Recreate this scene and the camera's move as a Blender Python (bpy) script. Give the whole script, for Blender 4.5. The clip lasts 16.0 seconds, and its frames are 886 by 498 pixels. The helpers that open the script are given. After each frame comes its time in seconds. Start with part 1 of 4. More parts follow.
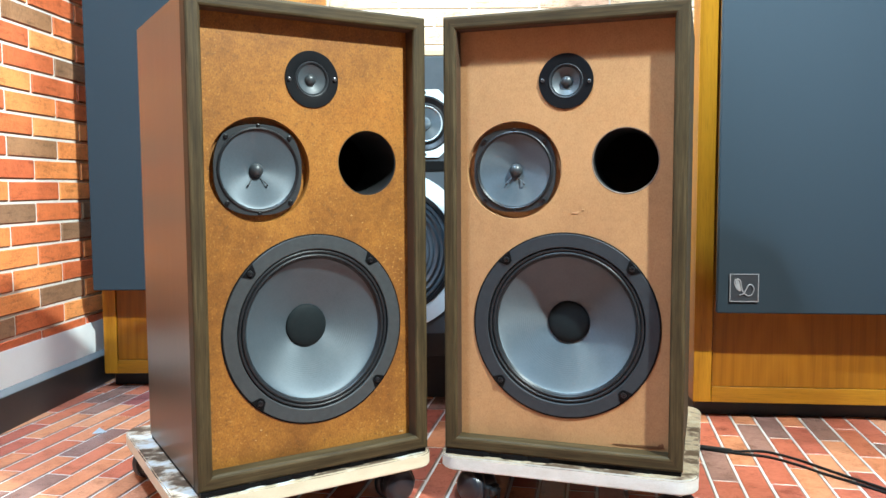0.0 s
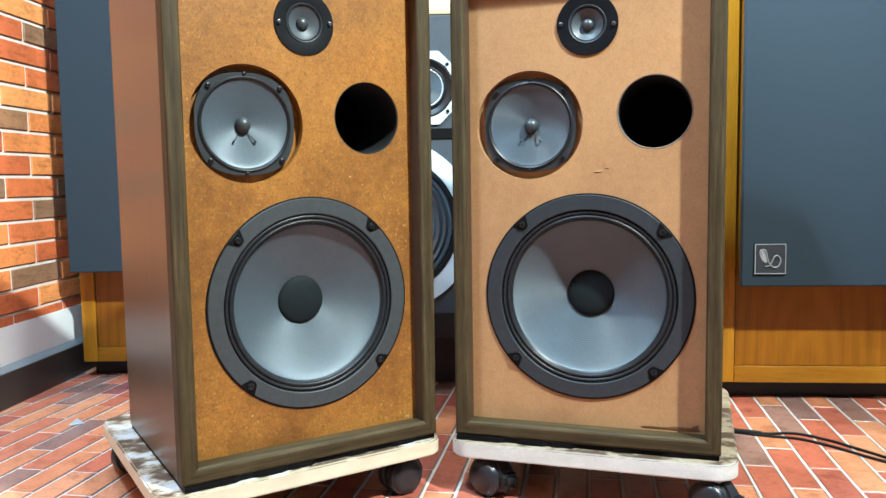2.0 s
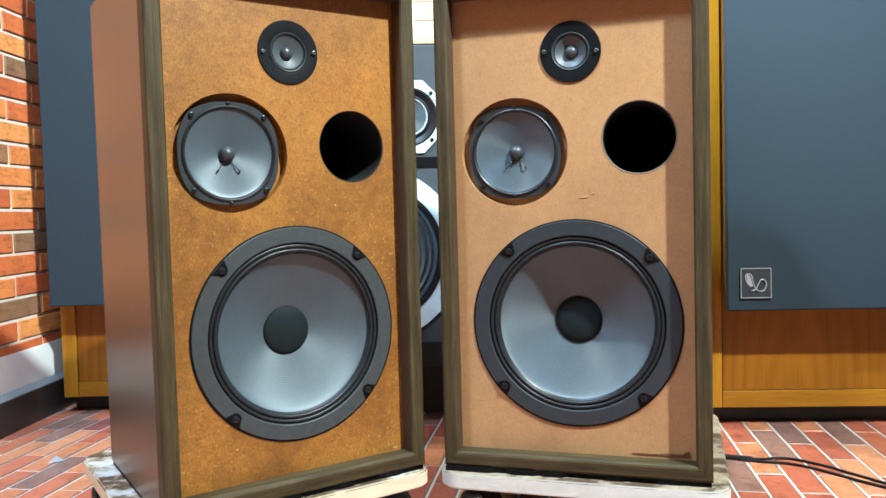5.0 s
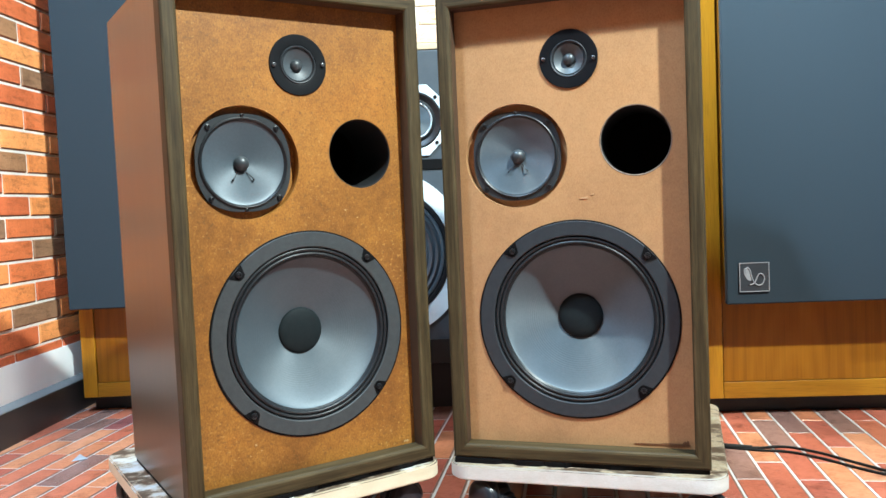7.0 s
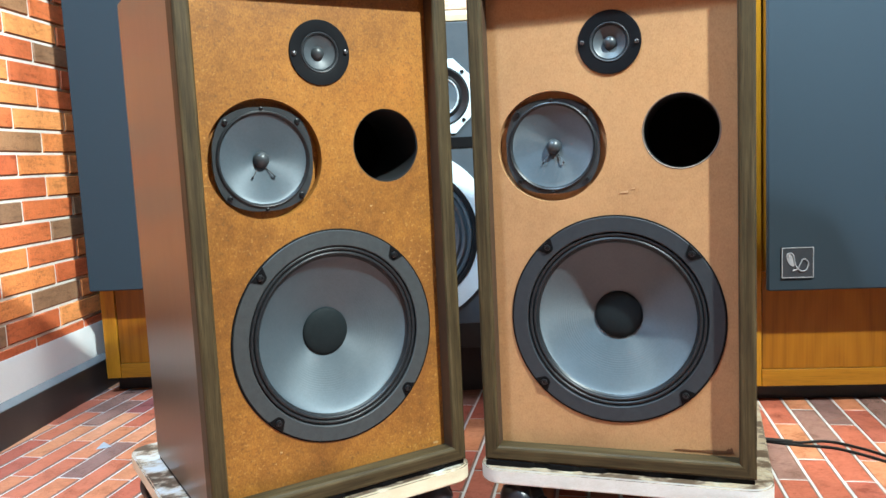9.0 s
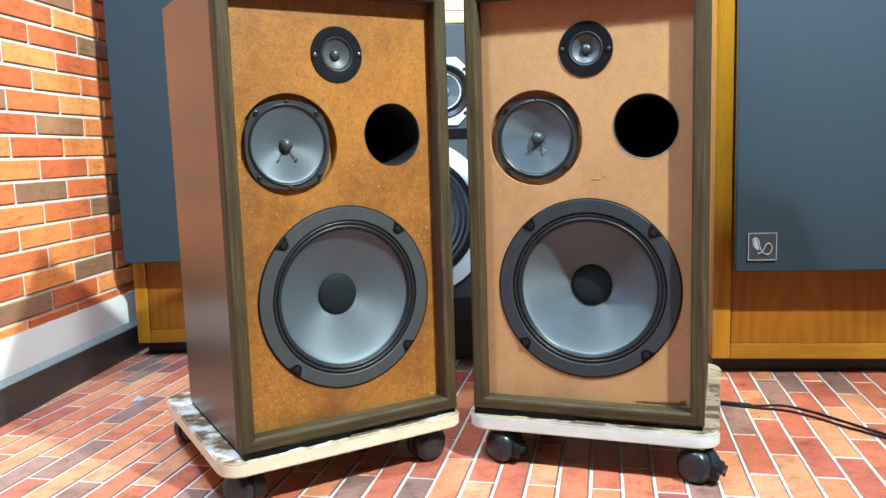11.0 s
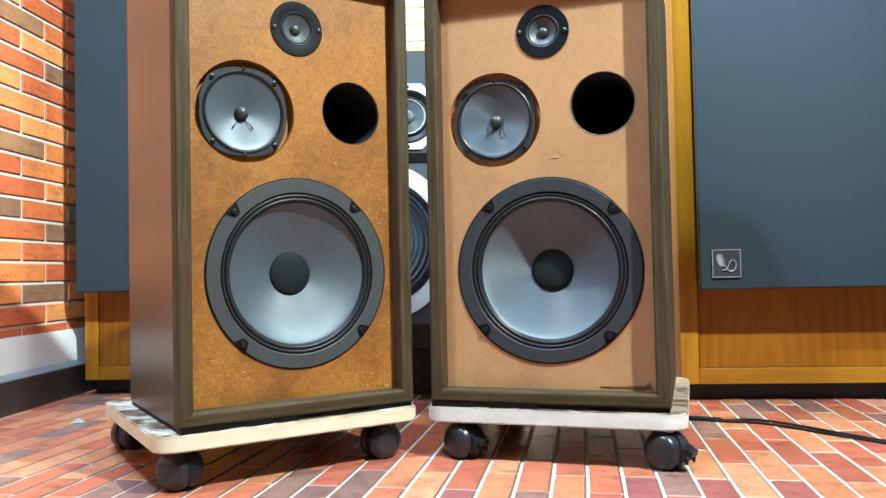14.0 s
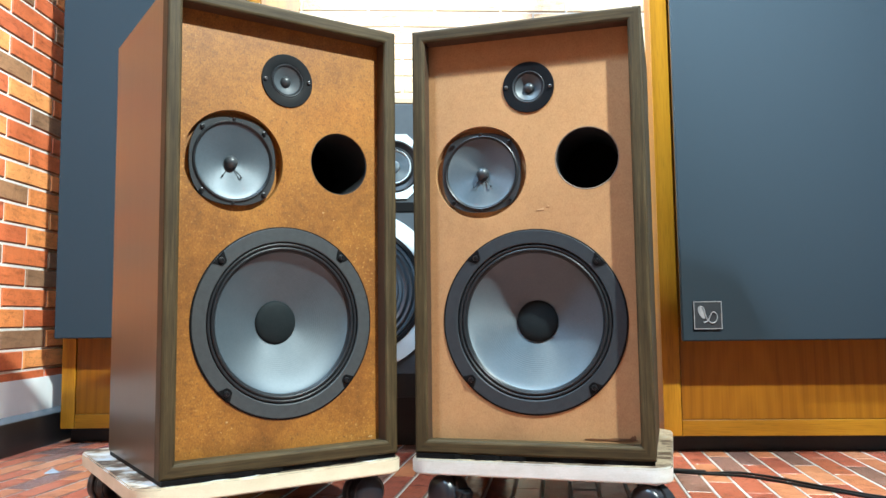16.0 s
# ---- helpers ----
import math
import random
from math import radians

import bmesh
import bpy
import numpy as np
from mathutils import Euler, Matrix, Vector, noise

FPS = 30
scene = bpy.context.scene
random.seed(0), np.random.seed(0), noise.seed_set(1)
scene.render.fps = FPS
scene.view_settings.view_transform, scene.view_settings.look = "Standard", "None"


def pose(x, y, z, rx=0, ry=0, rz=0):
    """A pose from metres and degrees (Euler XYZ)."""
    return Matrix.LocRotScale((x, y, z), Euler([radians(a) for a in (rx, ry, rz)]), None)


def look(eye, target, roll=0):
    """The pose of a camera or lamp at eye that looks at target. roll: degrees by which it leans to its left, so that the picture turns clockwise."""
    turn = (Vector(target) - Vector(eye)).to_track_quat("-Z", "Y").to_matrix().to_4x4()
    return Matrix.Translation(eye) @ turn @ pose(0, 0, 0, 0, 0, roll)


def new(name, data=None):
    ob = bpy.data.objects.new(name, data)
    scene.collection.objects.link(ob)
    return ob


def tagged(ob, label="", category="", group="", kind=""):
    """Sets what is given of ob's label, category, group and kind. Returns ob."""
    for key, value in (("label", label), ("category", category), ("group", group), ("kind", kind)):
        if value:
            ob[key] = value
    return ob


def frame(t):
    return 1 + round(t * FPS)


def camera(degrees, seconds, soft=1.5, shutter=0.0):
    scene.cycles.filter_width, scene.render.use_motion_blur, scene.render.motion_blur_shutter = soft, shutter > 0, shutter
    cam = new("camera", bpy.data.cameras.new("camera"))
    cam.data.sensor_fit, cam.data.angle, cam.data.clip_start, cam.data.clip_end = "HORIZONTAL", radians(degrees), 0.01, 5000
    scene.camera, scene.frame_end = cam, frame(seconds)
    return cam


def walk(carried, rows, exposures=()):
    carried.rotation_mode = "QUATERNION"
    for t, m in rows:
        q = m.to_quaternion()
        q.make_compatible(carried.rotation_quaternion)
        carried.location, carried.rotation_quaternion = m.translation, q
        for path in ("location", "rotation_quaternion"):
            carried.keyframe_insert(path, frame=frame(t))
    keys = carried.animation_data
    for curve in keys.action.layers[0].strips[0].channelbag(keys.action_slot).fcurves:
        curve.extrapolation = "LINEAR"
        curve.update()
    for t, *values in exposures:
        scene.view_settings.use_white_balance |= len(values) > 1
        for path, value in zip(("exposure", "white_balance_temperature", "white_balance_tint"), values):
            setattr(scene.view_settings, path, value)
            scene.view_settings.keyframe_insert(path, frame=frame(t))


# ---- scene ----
cam = camera(59.0, 16.0)
METRES, EYE, TILT, LEAN, TURN = 1.21, 0.667, 0.0, 0.0, 0.0
ROWS = [
    (0.0, 0.0, 0.0, 0.0, -0.02, -4.38, 0.31),
    (0.5, 0.0001, 0.0128, -0.0077, -0.1, -4.63, 0.45),
    (1.0, -0.0056, 0.0647, -0.0324, -0.52, -4.89, 0.93),
    (1.5, -0.0186, 0.1116, -0.0551, -0.94, -5.22, 1.23),
    (2.0, -0.0304, 0.1263, -0.0514, -0.84, -4.98, 0.88),
    (2.5, -0.0319, 0.1444, -0.061, -1.21, -4.16, 1.1),
    (3.0, -0.0315, 0.1483, -0.0625, -1.49, -3.78, 1.17),
    (3.5, -0.0322, 0.1475, -0.061, -1.72, -3.1, 1.05),
    (4.0, -0.0322, 0.1475, -0.0597, -1.82, -2.7, 1.11),
    (6.5, -0.0351, 0.0939, -0.0462, -1.86, -3.11, 2.38),
    (7.0, -0.0335, 0.0836, -0.0439, -1.56, -3.12, 2.47),
    (7.5, -0.0373, 0.0752, -0.0396, -1.21, -2.86, 2.3),
    (8.0, -0.0367, 0.0963, -0.0345, -1.25, -3.68, 2.22),
    (8.5, -0.0186, 0.1768, -0.0213, -0.35, -5.38, 2.78),
    (9.0, -0.0454, 0.1524, 0.019, -0.11, -6.49, 2.71),
    (11.5, -0.0172, -0.095, 0.0093, 1.76, -7.14, 0.94),
    (12.0, -0.0196, -0.1359, -0.0247, 2.73, -5.99, 0.13),
    (12.5, -0.0104, -0.1376, -0.0433, 1.71, -2.09, -0.25),
    (13.0, -0.0024, -0.1086, -0.0962, 1.55, -0.72, 1.42),
    (13.5, 0.0097, -0.0401, -0.1997, 0.41, 0.2, 2.2),
    (14.0, 0.004, -0.0166, -0.2294, -0.95, 1.62, 1.17),
    (14.5, -0.0028, -0.0258, -0.224, -1.32, 3.39, 1.56),
    (15.0, -0.0065, -0.0236, -0.2244, -1.63, 4.28, 1.23),
    (15.5, -0.0068, -0.0246, -0.2253, -2.15, 4.78, 0.75),
    (16.0, -0.0072, -0.0244, -0.2241, -2.46, 5.04, 0.69),
]
walk(cam, [(t, pose(0, 0, EYE, TILT, LEAN, TURN) @ pose(METRES * x, METRES * y, METRES * z, 90 + pitch, roll, yaw)) for t, x, y, z, yaw, pitch, roll in ROWS],
     [(0.0, -0.05, 6000, 6), (16.0, -0.05, 6000, 6)])

# ---- world and light ----
world = bpy.data.worlds.new("world")
scene.world = world
world.use_nodes = True
world.node_tree.nodes["Background"].inputs[0].default_value = (0.75, 0.85, 1.0, 1)
world.node_tree.nodes["Background"].inputs[1].default_value = 0.1


def lamp(name, kind, place, target, watts, colour, size=0.1, size_y=None, cone=None, soft=0.35):
    data = bpy.data.lights.new(name, kind)
    data.energy, data.color = watts, colour
    if kind == "AREA":
        data.shape, data.size, data.size_y = "RECTANGLE", size, size_y or size
    else:
        data.shadow_soft_size = size
        if cone:
            data.spot_size, data.spot_blend = radians(cone), soft
    ob = new(name, data)
    ob.matrix_world = look(place, target)
    return ob


CEILING = 3.45
lamp("key_lamp", "SPOT", (1.62, -0.06, 3.36), (-0.38, 1.7, 0.70), 1500, (0.92, 1.0, 0.93), 0.06, cone=75, soft=0.9)
lamp("left_lamp", "SPOT", (-0.95, 0.76, 3.36), (0.1, 1.9, 0.3), 570, (0.55, 0.79, 1.0), 0.20, cone=120)
# Fill spot added beside the left lamp to brighten the right grille.
lamp("side_lamp", "SPOT", (-0.82, 0.78, 3.36), (1.28, 2.10, 1.66), 1950, (0.78, 0.93, 1.0), 0.06, cone=46, soft=1.0)
lamp("wall_washer", "SPOT", (0.0, 2.66, 2.5), (0.0, 2.9, 1.5), 200, (0.96, 1.0, 0.92), 0.06, cone=110)
# Overhead fill, added to lift the left floor out of the key's shadow.
lamp("floor_downlight", "SPOT", (-0.86, 1.80, 3.36), (-0.86, 1.80, 0.0), 215, (0.66, 0.84, 1.0), 0.06, cone=46, soft=0.8)
# Unseen area lamps added at the ceiling as soft fill.
for px, py, watts in ((0.9, -1.4, 2.8), (-0.5, -1.2, 2.8), (-0.7, 1.3, 8)):
    lamp("ceiling_panel_lamp", "AREA", (px, py, 3.42), (px, py, 0), watts, (0.72, 0.90, 1.0), 1.1, 0.5)

# ---- materials ----


def nodes_of(name, rough=0.5, metal=0.0, spec=0.5):
    m = bpy.data.materials.new(name)
    m.use_nodes = True
    nt = m.node_tree
    b = nt.nodes["Principled BSDF"]
    b.inputs["Roughness"].default_value = rough
    b.inputs["Metallic"].default_value = metal
    b.inputs["Specular IOR Level"].default_value = spec
    return m, nt, b


def node(nt, kind, **sets):
    n = nt.nodes.new(kind)
    for k, v in sets.items():
        n.inputs[k].default_value = v
    return n


def coords(nt, scale=(1, 1, 1), rot=(0, 0, 0)):
    tc = nt.nodes.new("ShaderNodeTexCoord")
    mp = nt.nodes.new("ShaderNodeMapping")
    mp.inputs["Scale"].default_value = scale
    mp.inputs["Rotation"].default_value = [radians(r) for r in rot]
    nt.links.new(tc.outputs["Object"], mp.inputs["Vector"])
    return mp.outputs["Vector"]


def ramp(nt, fac, stops):
    r = nt.nodes.new("ShaderNodeValToRGB")
    el = r.color_ramp.elements
    while len(el) < len(stops):
        el.new(0.5)
    for e, (p, c) in zip(el, stops):
        e.position, e.color = p, (*c, 1)
    nt.links.new(fac, r.inputs["Fac"])
    return r


def mix(nt, fac, a, b, kind="MIX"):
    m = nt.nodes.new("ShaderNodeMix")
    m.data_type, m.blend_type = "RGBA", kind
    for sock, val in ((m.inputs[0], fac), (m.inputs[6], a), (m.inputs[7], b)):
        if isinstance(val, (int, float)):
            sock.default_value = val
        elif isinstance(val, tuple):
            sock.default_value = (*val, 1)
        else:
            nt.links.new(val, sock)
    return m.outputs[2]


def bump(nt, b, height, strength=0.3, dist=0.002):
    n = node(nt, "ShaderNodeBump", Strength=strength, Distance=dist)
    nt.links.new(height, n.inputs["Height"])
    nt.links.new(n.outputs["Normal"], b.inputs["Normal"])


def noisy(nt, vec, scale, detail=6, rough=0.6):
    n = node(nt, "ShaderNodeTexNoise", Scale=scale, Detail=detail, Roughness=rough)
    nt.links.new(vec, n.inputs["Vector"])
    return n.outputs["Fac"]


def plain(name, dark, light, rough=0.5, metal=0.0, scale=30, bumps=0.1, stretch=(1, 1, 1), spec=0.5, fine=300):
    """Two colours mixed by coarse and fine noise."""
    m, nt, b = nodes_of(name, rough, metal, spec)
    v = coords(nt, stretch)
    big, small = noisy(nt, v, scale), noisy(nt, v, fine, 3)
    f = mix(nt, 0.4, big, small)
    c = ramp(nt, f, ((0.3, dark), (0.7, light)))
    nt.links.new(c.outputs[0], b.inputs["Base Color"])
    if bumps:
        bump(nt, b, small, bumps, 0.0008)
    return m


def veneer(name, dark, mid, light, along="Z", rough=0.4, figure=1.0, spec=0.5, pore=0.75):
    """Straight wood grain along one local axis, with slow figure and pores."""
    m, nt, b = nodes_of(name, rough, 0, spec)
    s = {"X": (0.5, 9, 9), "Y": (9, 0.5, 9), "Z": (9, 9, 0.5)}[along]
    v = coords(nt, s)
    warp = noisy(nt, v, 1.5, 3)
    grain = noisy(nt, v, 6.0 * figure, 8, 0.65)
    s2 = tuple(a * 6 if a > 1 else a * 3 for a in s)
    pores = noisy(nt, coords(nt, s2), 9.0, 4)
    f = mix(nt, 0.35, grain, warp)
    c = ramp(nt, f, ((0.32, dark), (0.5, mid), (0.68, light)))
    p = ramp(nt, pores, ((0.36, (0.45, 0.45, 0.45)), (0.5, (1, 1, 1))))
    nt.links.new(mix(nt, pore, c.outputs[0], p.outputs[0], "MULTIPLY"), b.inputs["Base Color"])
    bump(nt, b, pores, 0.12, 0.0006)
    return m


def figured(name, dark, mid, light, centre, rough=0.36):
    """Flat-sawn veneer: tall nested arches about a centre (x, z), fading into straight grain."""
    m, nt, b = nodes_of(name, rough, 0, 0.35)
    tc = nt.nodes.new("ShaderNodeTexCoord").outputs["Object"]
    mp = nt.nodes.new("ShaderNodeMapping")
    mp.inputs["Location"].default_value = (-centre[0] * 2.6, 0, -centre[1] * 0.62)
    mp.inputs["Scale"].default_value = (2.6, 0, 0.62)
    nt.links.new(tc, mp.inputs["Vector"])
    wave = node(nt, "ShaderNodeTexWave", Scale=3.6, Distortion=3.5, Detail=4.0)
    wave.inputs["Detail Scale"].default_value = 1.6
    wave.wave_type, wave.rings_direction = "RINGS", "SPHERICAL"
    nt.links.new(mp.outputs["Vector"], wave.inputs["Vector"])
    streak = noisy(nt, coords(nt, (60, 60, 1.2)), 3.0, 6, 0.65)
    slow = noisy(nt, coords(nt, (5, 5, 0.8)), 1.2, 4, 0.6)
    f = mix(nt, 0.5, mix(nt, 0.82, wave.outputs["Fac"], streak), slow)
    c = ramp(nt, f, ((0.30, dark), (0.5, mid), (0.72, light)))
    nt.links.new(c.outputs[0], b.inputs["Base Color"])
    bump(nt, b, streak, 0.1, 0.0005)
    return m


def brick_material(name, per_object, tones, rough, crevices=0.9):
    m, nt, b = nodes_of(name, rough)
    if per_object:
        rnd = nt.nodes.new("ShaderNodeObjectInfo").outputs["Random"]
    else:
        rnd = nt.nodes.new("ShaderNodeNewGeometry").outputs["Random Per Island"]
    r = ramp(nt, rnd, [(i / len(tones), c) for i, c in enumerate(tones)])
    r.color_ramp.interpolation = "CONSTANT"
    tc = nt.nodes.new("ShaderNodeNewGeometry").outputs["Position"]
    big, small = noisy(nt, tc, 14, 6), noisy(nt, tc, 120, 5)
    shade = ramp(nt, mix(nt, 0.45, big, small), ((0.3, (0.62, 0.58, 0.55)), (0.52, (1, 1, 1)), (0.75, (1.15, 1.12, 1.1))))
    col = mix(nt, 0.85, r.outputs[0], shade.outputs[0], "MULTIPLY")
    crack = node(nt, "ShaderNodeTexVoronoi", Scale=17)
    crack.feature = "DISTANCE_TO_EDGE"
    flat = nt.nodes.new("ShaderNodeMapping")
    flat.inputs["Scale"].default_value = (1, 1, 3.2)
    nt.links.new(tc, flat.inputs["Vector"])
    wob = mix(nt, 0.06, flat.outputs["Vector"], node(nt, "ShaderNodeTexNoise", Scale=30).outputs["Color"], "ADD")
    nt.links.new(wob, crack.inputs["Vector"])
    line = ramp(nt, crack.outputs["Distance"], ((0.0, (0.38, 0.30, 0.26)), (0.05, (1, 1, 1))))
    mask = ramp(nt, noisy(nt, tc, 22, 2), ((0.48, (0, 0, 0)), (0.58, (1, 1, 1))))
    col = mix(nt, mask.outputs[0], col, mix(nt, 0.8, col, line.outputs[0], "MULTIPLY"))
    bed = nt.nodes.new("ShaderNodeMapping")
    bed.inputs["Scale"].default_value = (3, 3, 15)
    nt.links.new(tc, bed.inputs["Vector"])
    layers = noisy(nt, bed.outputs["Vector"], 4.5, 7, 0.7)
    crevice = ramp(nt, layers, ((0.36, (0.42, 0.36, 0.32)), (0.44, (0.95, 0.94, 0.93)), (0.60, (1.08, 1.06, 1.04))))
    col = mix(nt, crevices, col, crevice.outputs[0], "MULTIPLY")
    nt.links.new(col, b.inputs["Base Color"])
    bump(nt, b, mix(nt, 0.5, mix(nt, 0.5, big, small), layers), 0.8, 0.005)
    return m


# orange, red, grey-brown and plum bricks, each in three near shades
WALL_KINDS = {"O": [(0.752, 0.267, 0.077), (0.780, 0.304, 0.093), (0.719, 0.238, 0.067)],
              "R": [(0.563, 0.133, 0.043), (0.623, 0.161, 0.049), (0.527, 0.119, 0.041)],
              "G": [(0.305, 0.155, 0.076), (0.269, 0.143, 0.076), (0.348, 0.173, 0.081)]}
FLOOR_KINDS = {"O": [(0.560, 0.230, 0.120), (0.590, 0.259, 0.144), (0.530, 0.202, 0.104)],
               "R": [(0.440, 0.128, 0.079), (0.480, 0.150, 0.086), (0.400, 0.115, 0.079)],
               "G": [(0.250, 0.140, 0.115), (0.225, 0.128, 0.113), (0.285, 0.158, 0.130)],
               "P": [(0.330, 0.105, 0.094), (0.300, 0.100, 0.096), (0.360, 0.115, 0.094)]}


def brick_set(name, kinds, rough, crevices):
    """One material for each kind of brick, and one of all kinds for the joined field."""
    own = {k: brick_material(name + "_" + k.lower(), True, tones, rough, crevices) for k, tones in kinds.items()}
    every = [t for trio in zip(*kinds.values()) for t in trio]
    return own, brick_material(name + "_field", False, every, rough, crevices)


M_WALLBRICK, M_WALLBRICK_JOINED = brick_set("wall_brick", WALL_KINDS, 0.6, 0.55)
M_PALEBRICK, M_PALEBRICK_JOINED = brick_set("pale_brick", {"O": [(0.72, 0.52, 0.34), (0.78, 0.64, 0.45), (0.68, 0.45, 0.31)], "R": [(0.80, 0.68, 0.50), (0.70, 0.50, 0.36), (0.76, 0.60, 0.42)]}, 0.6, 0.9)
M_FLOORBRICK, M_FLOORBRICK_JOINED = brick_set("floor_brick", FLOOR_KINDS, 0.26, 0.5)
# Shadow under each wall brick, painted as a dark lower rim.
M_WALLRIM_SHADE = plain("wall_rim_shadow", (0.14, 0.050, 0.024), (0.28, 0.100, 0.045), 0.75, scale=60, bumps=0.3)
M_PALERIM = plain("pale_brick_rim", (0.45, 0.33, 0.22), (0.60, 0.46, 0.32), 0.75, scale=60)
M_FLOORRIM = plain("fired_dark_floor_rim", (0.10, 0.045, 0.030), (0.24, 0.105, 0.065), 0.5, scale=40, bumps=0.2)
M_GROUT = plain("white_grout", (0.64, 0.61, 0.56), (0.78, 0.75, 0.70), 0.7, bumps=0.2)
M_WHITEWALL = plain("white_wall_paint", (0.74, 0.76, 0.76), (0.82, 0.84, 0.84), 0.6, scale=8)
M_FARWALL = plain("grey_wall_paint", (0.40, 0.43, 0.46), (0.46, 0.49, 0.52), 0.6, scale=8)
M_CEIL = plain("white_ceiling_paint", (0.78, 0.78, 0.77), (0.82, 0.82, 0.81), 0.8, scale=6)
M_SKIRT = plain("dark_skirting", (0.030, 0.027, 0.026), (0.045, 0.041, 0.038), 0.38, scale=10)
# Skirting top, a lighter grey than the board below it.
M_LEDGE = plain("light_grey_ledge", (0.15, 0.16, 0.17), (0.21, 0.22, 0.23), 0.5, scale=14)
M_EDGE_X = veneer("walnut_edge_flat", (0.018, 0.011, 0.004), (0.054, 0.037, 0.015), (0.100, 0.071, 0.033), "X", 0.6, 2.0, 0.25)
M_SIDE = veneer("walnut_side", (0.060, 0.036, 0.018), (0.072, 0.044, 0.021), (0.084, 0.052, 0.026), "Z", 0.30, 0.7, 0.7, 0.2)
# Darker olive version of the side veneer, for the right case.
M_SIDE_OLIVE = veneer("olive_walnut_side", (0.026, 0.018, 0.008), (0.042, 0.029, 0.013), (0.058, 0.041, 0.020), "Z", 0.6, 1.2, 0.25, 0.4)
# Brown of the back panel, and painted shade on the edging's inner faces.
M_INNER = plain("recess_shade_and_back_brown", (0.040, 0.021, 0.011), (0.06, 0.032, 0.017), 0.6)
M_WOOD = veneer("honey_teak", (0.115, 0.036, 0.002), (0.285, 0.104, 0.003), (0.40, 0.166, 0.008), "Z", 0.36, 0.3, 0.35, 0.6)
M_WOOD_X = veneer("honey_teak_rail", (0.20, 0.076, 0.004), (0.36, 0.148, 0.007), (0.43, 0.192, 0.012), "X", 0.36, 0.4, 0.35, 0.6)
# Brighter copy of the teak, with the lamplight on the stiles in its colour.
M_WOOD_STILE = veneer("lit_teak_stile", (0.21, 0.082, 0.004), (0.40, 0.172, 0.008), (0.48, 0.225, 0.014), "Z", 0.34, 0.4, 0.4, 0.5)
M_WOOD_FIGURE = figured("honey_teak_panel", (0.165, 0.055, 0.003), (0.265, 0.095, 0.004), (0.34, 0.130, 0.007), (0.24, -0.02))
M_CLOTH = plain("slate_blue_cloth", (0.0165, 0.026, 0.035), (0.0235, 0.036, 0.048), 0.85, scale=900, fine=1600, bumps=0.35, spec=0.25)
M_BLACK = plain("black_plinth", (0.008, 0.007, 0.007), (0.014, 0.013, 0.012), 0.5)
M_PLASTIC = plain("black_plastic", (0.005, 0.0055, 0.007), (0.010, 0.011, 0.013), 0.34, scale=20, spec=0.3)
M_FACE = plain("matt_black_faceplate", (0.004, 0.0045, 0.006), (0.007, 0.008, 0.010), 0.42, scale=20, spec=0.16)
M_CASTER = plain("scuffed_black_wheel", (0.009, 0.010, 0.014), (0.018, 0.020, 0.026), 0.3, scale=24, spec=0.5)
M_RUBBER = plain("black_rubber_surround", (0.009, 0.010, 0.012), (0.018, 0.020, 0.023), 0.4, scale=60, spec=0.35)
M_GASKET = plain("dark_grey_gasket", (0.019, 0.023, 0.028), (0.030, 0.035, 0.041), 0.5, scale=80, spec=0.35)
# Lighter grey version of the gasket, for the left woofer.
M_GASKET_PALE = plain("pale_grey_gasket", (0.032, 0.036, 0.039), (0.048, 0.053, 0.056), 0.55, scale=80, spec=0.35)
M_CAP = plain("dust_cap_felt", (0.006, 0.010, 0.012), (0.011, 0.016, 0.018), 0.7, scale=90, spec=0.16)
M_STEEL = plain("steel", (0.45, 0.46, 0.48), (0.62, 0.63, 0.65), 0.3, 1.0)
M_BOLT = plain("black_bolt", (0.012, 0.012, 0.013), (0.03, 0.03, 0.033), 0.35, 0.5)
M_CABLE = plain("black_cable", (0.004, 0.004, 0.004), (0.008, 0.008, 0.008), 0.55, spec=0.2)
M_TUBE = plain("dark_port_tube", (0.008, 0.009, 0.010), (0.014, 0.015, 0.017), 0.6)
M_PLATE = plain("silver_grey_plate", (0.62, 0.74, 0.80), (0.72, 0.83, 0.88), 0.4, 0.0)
M_SPKBOX = plain("charcoal_cabinet", (0.045, 0.058, 0.072), (0.06, 0.075, 0.09), 0.5)
M_TOPTAN = plain("tan_box_top", (0.45, 0.36, 0.22), (0.55, 0.45, 0.30), 0.6)
M_BASE = plain("dark_grey_base", (0.018, 0.019, 0.021), (0.028, 0.029, 0.031), 0.6)
M_BADGE = plain("badge_face", (0.022, 0.026, 0.032), (0.035, 0.040, 0.047), 0.4)
M_RAWRIM = plain("raw_fibre_rim", (0.09, 0.065, 0.048), (0.20, 0.15, 0.115), 0.8, scale=120)
M_SCREW = plain("dark_screw", (0.10, 0.10, 0.11), (0.20, 0.20, 0.21), 0.35, 0.7)
M_CAP_SMALL = plain("small_dust_cap", (0.030, 0.036, 0.041), (0.045, 0.052, 0.058), 0.38, scale=90)
M_MARK = plain("brushed_grey_mark", (0.26, 0.27, 0.29), (0.40, 0.41, 0.43), 0.5, 0.3)
M_CHIP = plain("grey_chip", (0.22, 0.25, 0.29), (0.34, 0.37, 0.42), 0.4)


